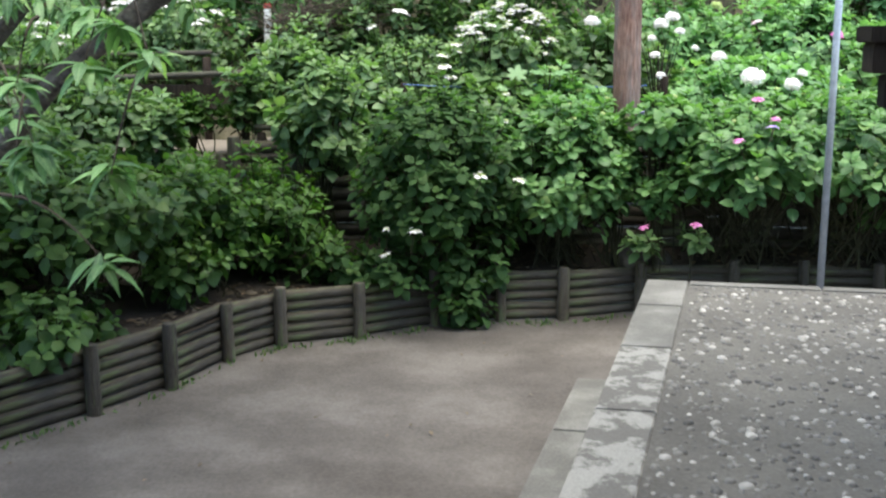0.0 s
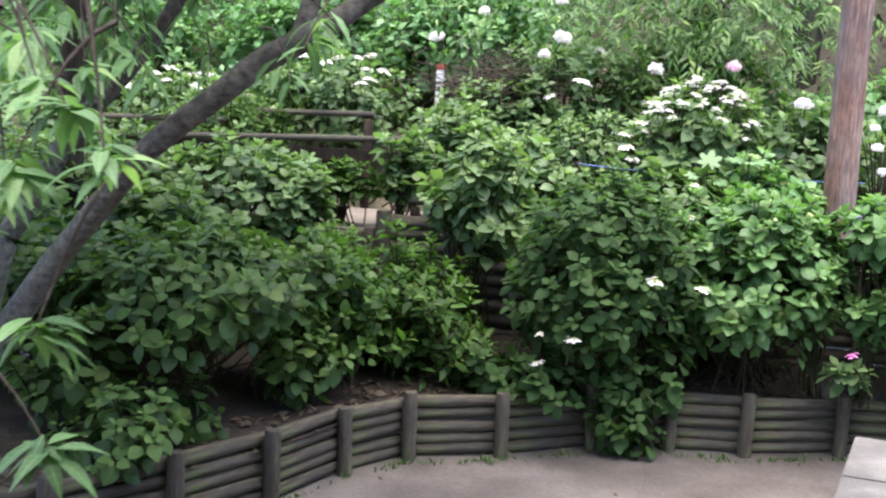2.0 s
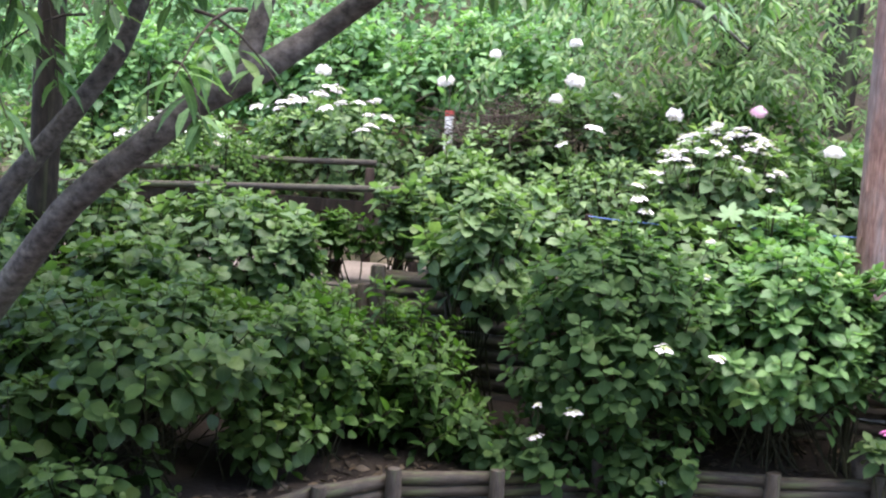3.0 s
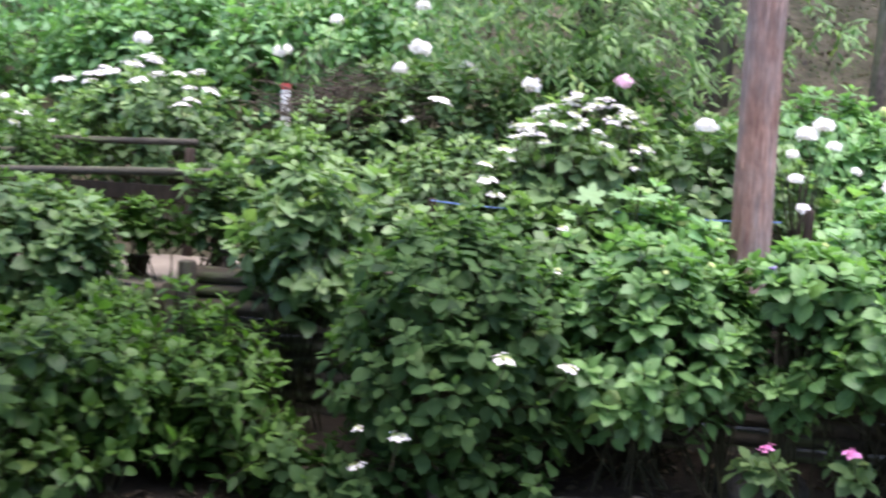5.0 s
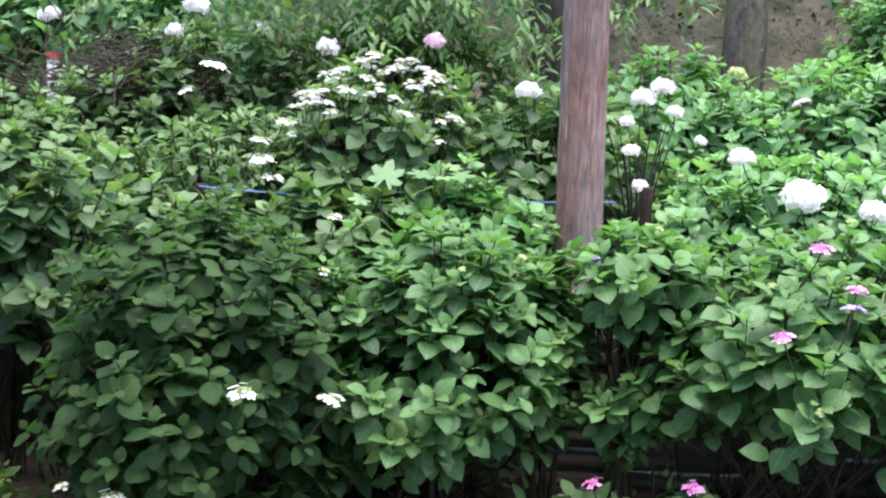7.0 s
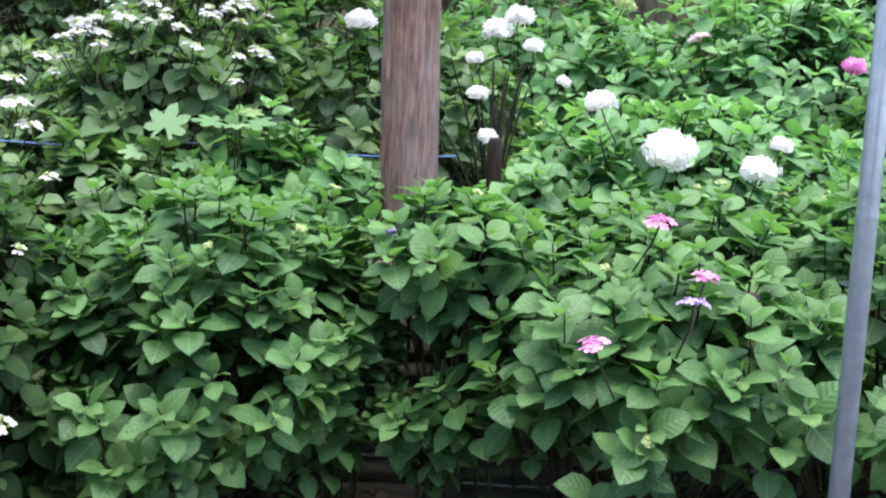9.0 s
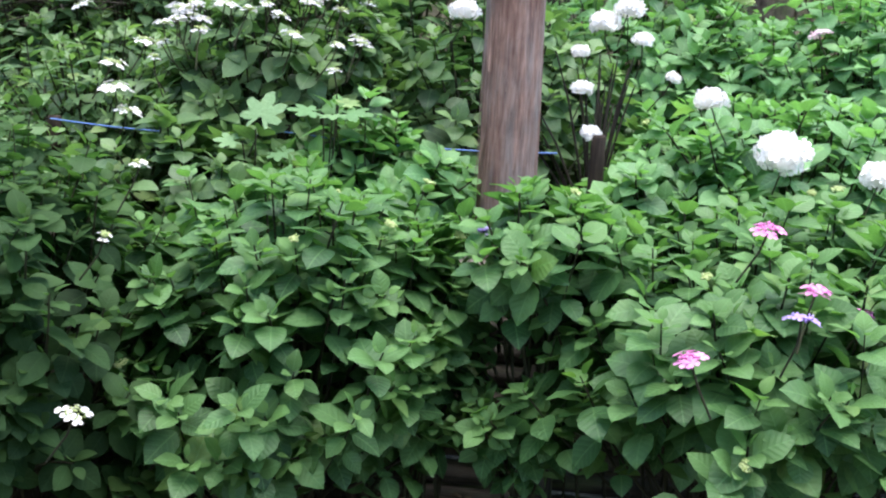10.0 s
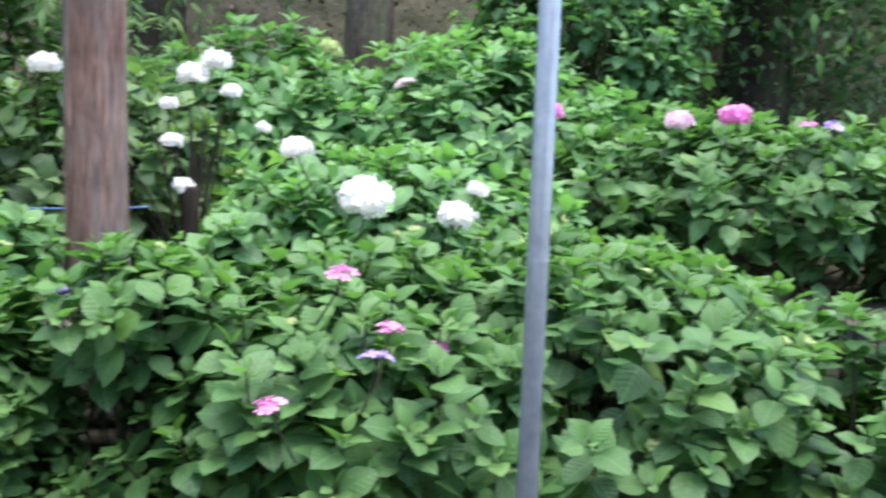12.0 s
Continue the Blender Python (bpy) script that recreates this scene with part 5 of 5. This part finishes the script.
def wood_tree(label, x, y, r, lean, mat, seed, crown=True, drooping=False, crown_z=2.2, count=2600, spread=1.0):
    rng = np.random.default_rng(seed)
    z = hill_height(x, y) if y > 12.4 else BED
    e = thing("tree", label, "tree", x, y, z, "woodland trees")
    link_mesh("trunk", trunk_mesh([(0, 0, -0.2), (lean * 0.4, 0, 1), (lean, 0, 2.6), (lean * 1.6, 0, 6)], [r * 1.25, r, r * 0.9, r * 0.6], 24, 40, 0.12, 2.6, seed), mat, e)
    if not crown:
        return e
    tips = rng.normal(size=(count // 10, 3)) * np.array([spread, 0.6, 0.5]) + np.array([lean * 0.6, -0.2, crown_z])
    n = 9 if drooping else min(40, len(tips))
    s = np.linspace(0, 1, 7)[None, :, None]
    root = np.stack([np.full(n, lean * 0.5), np.zeros(n), np.full(n, crown_z * 0.75)], 1)
    arch = np.array([0, 0.1, 0.3]) + rng.normal(size=(n, 1, 3)) * 0.12
    v, f = tubes(root[:, None] * (1 - s) + tips[:n, None] * s + arch * s * (1 - s) * 2, np.linspace(0.014, 0.003, 7)[None].repeat(n, 0), 4)
    link_mesh("limb", tri_mesh("limb", v, f), mat, e)
    base = np.repeat(tips, 10, 0) + rng.normal(size=(len(tips) * 10, 3)) * 0.07
    way = unit(rng.normal(size=base.shape) * 0.6 + np.array([0, -0.2, -0.8 if drooping else -0.1]))
    up = unit(rng.normal(size=base.shape) * 0.4 + np.array([0, -0.5, 1.0]))
    if drooping:
        # leaves hang in two rows along short arching sprays
        k = len(tips)
        line = unit(np.stack([rng.normal(size=k) * 0.8, rng.normal(size=k) * 0.4 - 0.5, rng.uniform(-0.6, 0.1, k)], 1))
        q = np.tile(np.linspace(0, 1, 10), k)
        spray = np.repeat(line, 10, 0)
        base = np.repeat(tips, 10, 0) + spray * q[:, None] * 0.24 - np.array([0, 0, 0.1]) * (q * q)[:, None]
        across = unit(np.cross(spray, np.array([0, 0, 1.0]))) * np.tile([1, -1], k * 5)[:, None]
        way = unit(spray * 0.6 + across * 0.7 + np.array([0, 0, -0.28]) + rng.normal(size=base.shape) * 0.25)
    me = leaves_mesh("crown", LANCE_LIGHT if drooping else SMALL, base, way, up, rng.uniform(0.07, 0.12, len(base)), 0.95)
    tagged(link_mesh("crown", me, LEAF_DROOP if drooping else LEAF_FAR, e), kind="stuff")
    return e


wood_tree("tree with long drooping leaves on the bank", 0.5, 13.6, 0.07, 0.2, DARK_BARK, 71, drooping=True, crown_z=1.4, count=7500, spread=0.8)
wood_tree("mottled pale grey trunk on the bank", 2.98, 14.5, 0.14, 0.05, MOTTLED_BARK, 72, crown=False)
wood_tree("dark ivy-hung tree at the end of the garden", 5.75, 14.6, 0.2, -0.1, DARK_BARK, 73, crown_z=1.5, count=9000, spread=0.75)
wood_tree("dark trunk in the shade behind the fruit tree", -3.7, 10.1, 0.1, 0.1, DARK_BARK, 74, crown=False)
wood_tree("dark tree in the wood behind the hydrangeas", 1.6, 15.4, 0.16, 0.1, DARK_BARK, 75, crown_z=2.6, count=3000, spread=0.9)
wood_tree("slim dark trunk on the bank", 3.9, 16.4, 0.09, -0.1, DARK_BARK, 76, crown_z=2.6, count=2600, spread=0.9)
wood_tree("dark tree high on the bank", -4.5, 19.0, 0.15, 0.1, DARK_BARK, 77, crown_z=2.4, count=4000, spread=1.4)
wood_tree("dark tree high on the bank", -0.6, 19.2, 0.16, -0.1, DARK_BARK, 78, crown_z=2.2, count=4000, spread=1.4)

# ---- fallen leaves on the soil of the bed ----
litter_rng = np.random.default_rng(12)
lx = litter_rng.uniform(-3.2, 5.0, 1500)
ly = np.array([along(FENCE, a) + 0.1 + litter_rng.uniform(0, 0.9) for a in lx])
lz = np.array([bed_height(a, b) + 0.012 for a, b in zip(lx, ly)])
la = litter_rng.uniform(0, 6.28, 1500)
me = leaves_mesh("leaf_litter", SMALL, np.stack([lx, ly, lz], 1), np.stack([np.cos(la), np.sin(la), litter_rng.normal(size=1500) * 0.15], 1), unit(litter_rng.normal(size=(1500, 3)) * 0.3 + np.array([0, 0, 1.0])), litter_rng.uniform(0.04, 0.09, 1500))
tagged(link_mesh("leaf_litter", me, DRY_LEAF), "dry brown leaf litter on the soil of the bed", "leaf litter", kind="stuff")

# ---- tufts and scraps along the foot of the log wall ----
tuft_rng = np.random.default_rng(21)
tx = tuft_rng.uniform(-2.6, 3.6, 620)
tx = np.where(tuft_rng.uniform(size=620) < 0.7, np.round(tx * 2.2) / 2.2 + tuft_rng.normal(size=620) * 0.07, tx)
ty = np.array([along(FENCE, a) for a in tx]) - 0.07 - np.abs(tuft_rng.normal(size=620)) * 0.05
GRASS = leaf_material("grass_blade", (0.035, 0.08, 0.025), (0.07, 0.13, 0.04), (0.12, 0.19, 0.07), 0.5)
me = leaves_mesh("grass", LANCE, np.stack([tx, ty, np.full(620, GROUND)], 1), unit(tuft_rng.normal(size=(620, 3)) * 0.5 + np.array([0, -0.2, 0.9])), unit(tuft_rng.normal(size=(620, 3)) + np.array([0, -1.0, 0.2])), tuft_rng.uniform(0.02, 0.055, 620), 0.9)
tagged(link_mesh("grass", me, GRASS), "short green tufts at the foot of the log wall", "grass", kind="stuff")
cx, cy = tuft_rng.uniform(-2.0, 1.2, 40), tuft_rng.uniform(5.0, 9.6, 40)
keep = cy < np.array([along(FENCE, a) for a in cx]) - 0.1
ca = tuft_rng.uniform(0, 6.28, keep.sum())
me = leaves_mesh("leaf_litter", SMALL, np.stack([cx[keep], cy[keep], np.full(keep.sum(), GROUND + 0.016)], 1), np.stack([np.cos(ca), np.sin(ca), 0 * ca], 1), unit(tuft_rng.normal(size=(keep.sum(), 3)) * 0.15 + np.array([0, 0, 1.0])), tuft_rng.uniform(0.02, 0.05, keep.sum()))
tagged(link_mesh("leaf_litter", me, DRY_LEAF), "small dry leaves scattered on the courtyard sand", "leaf litter", kind="stuff")
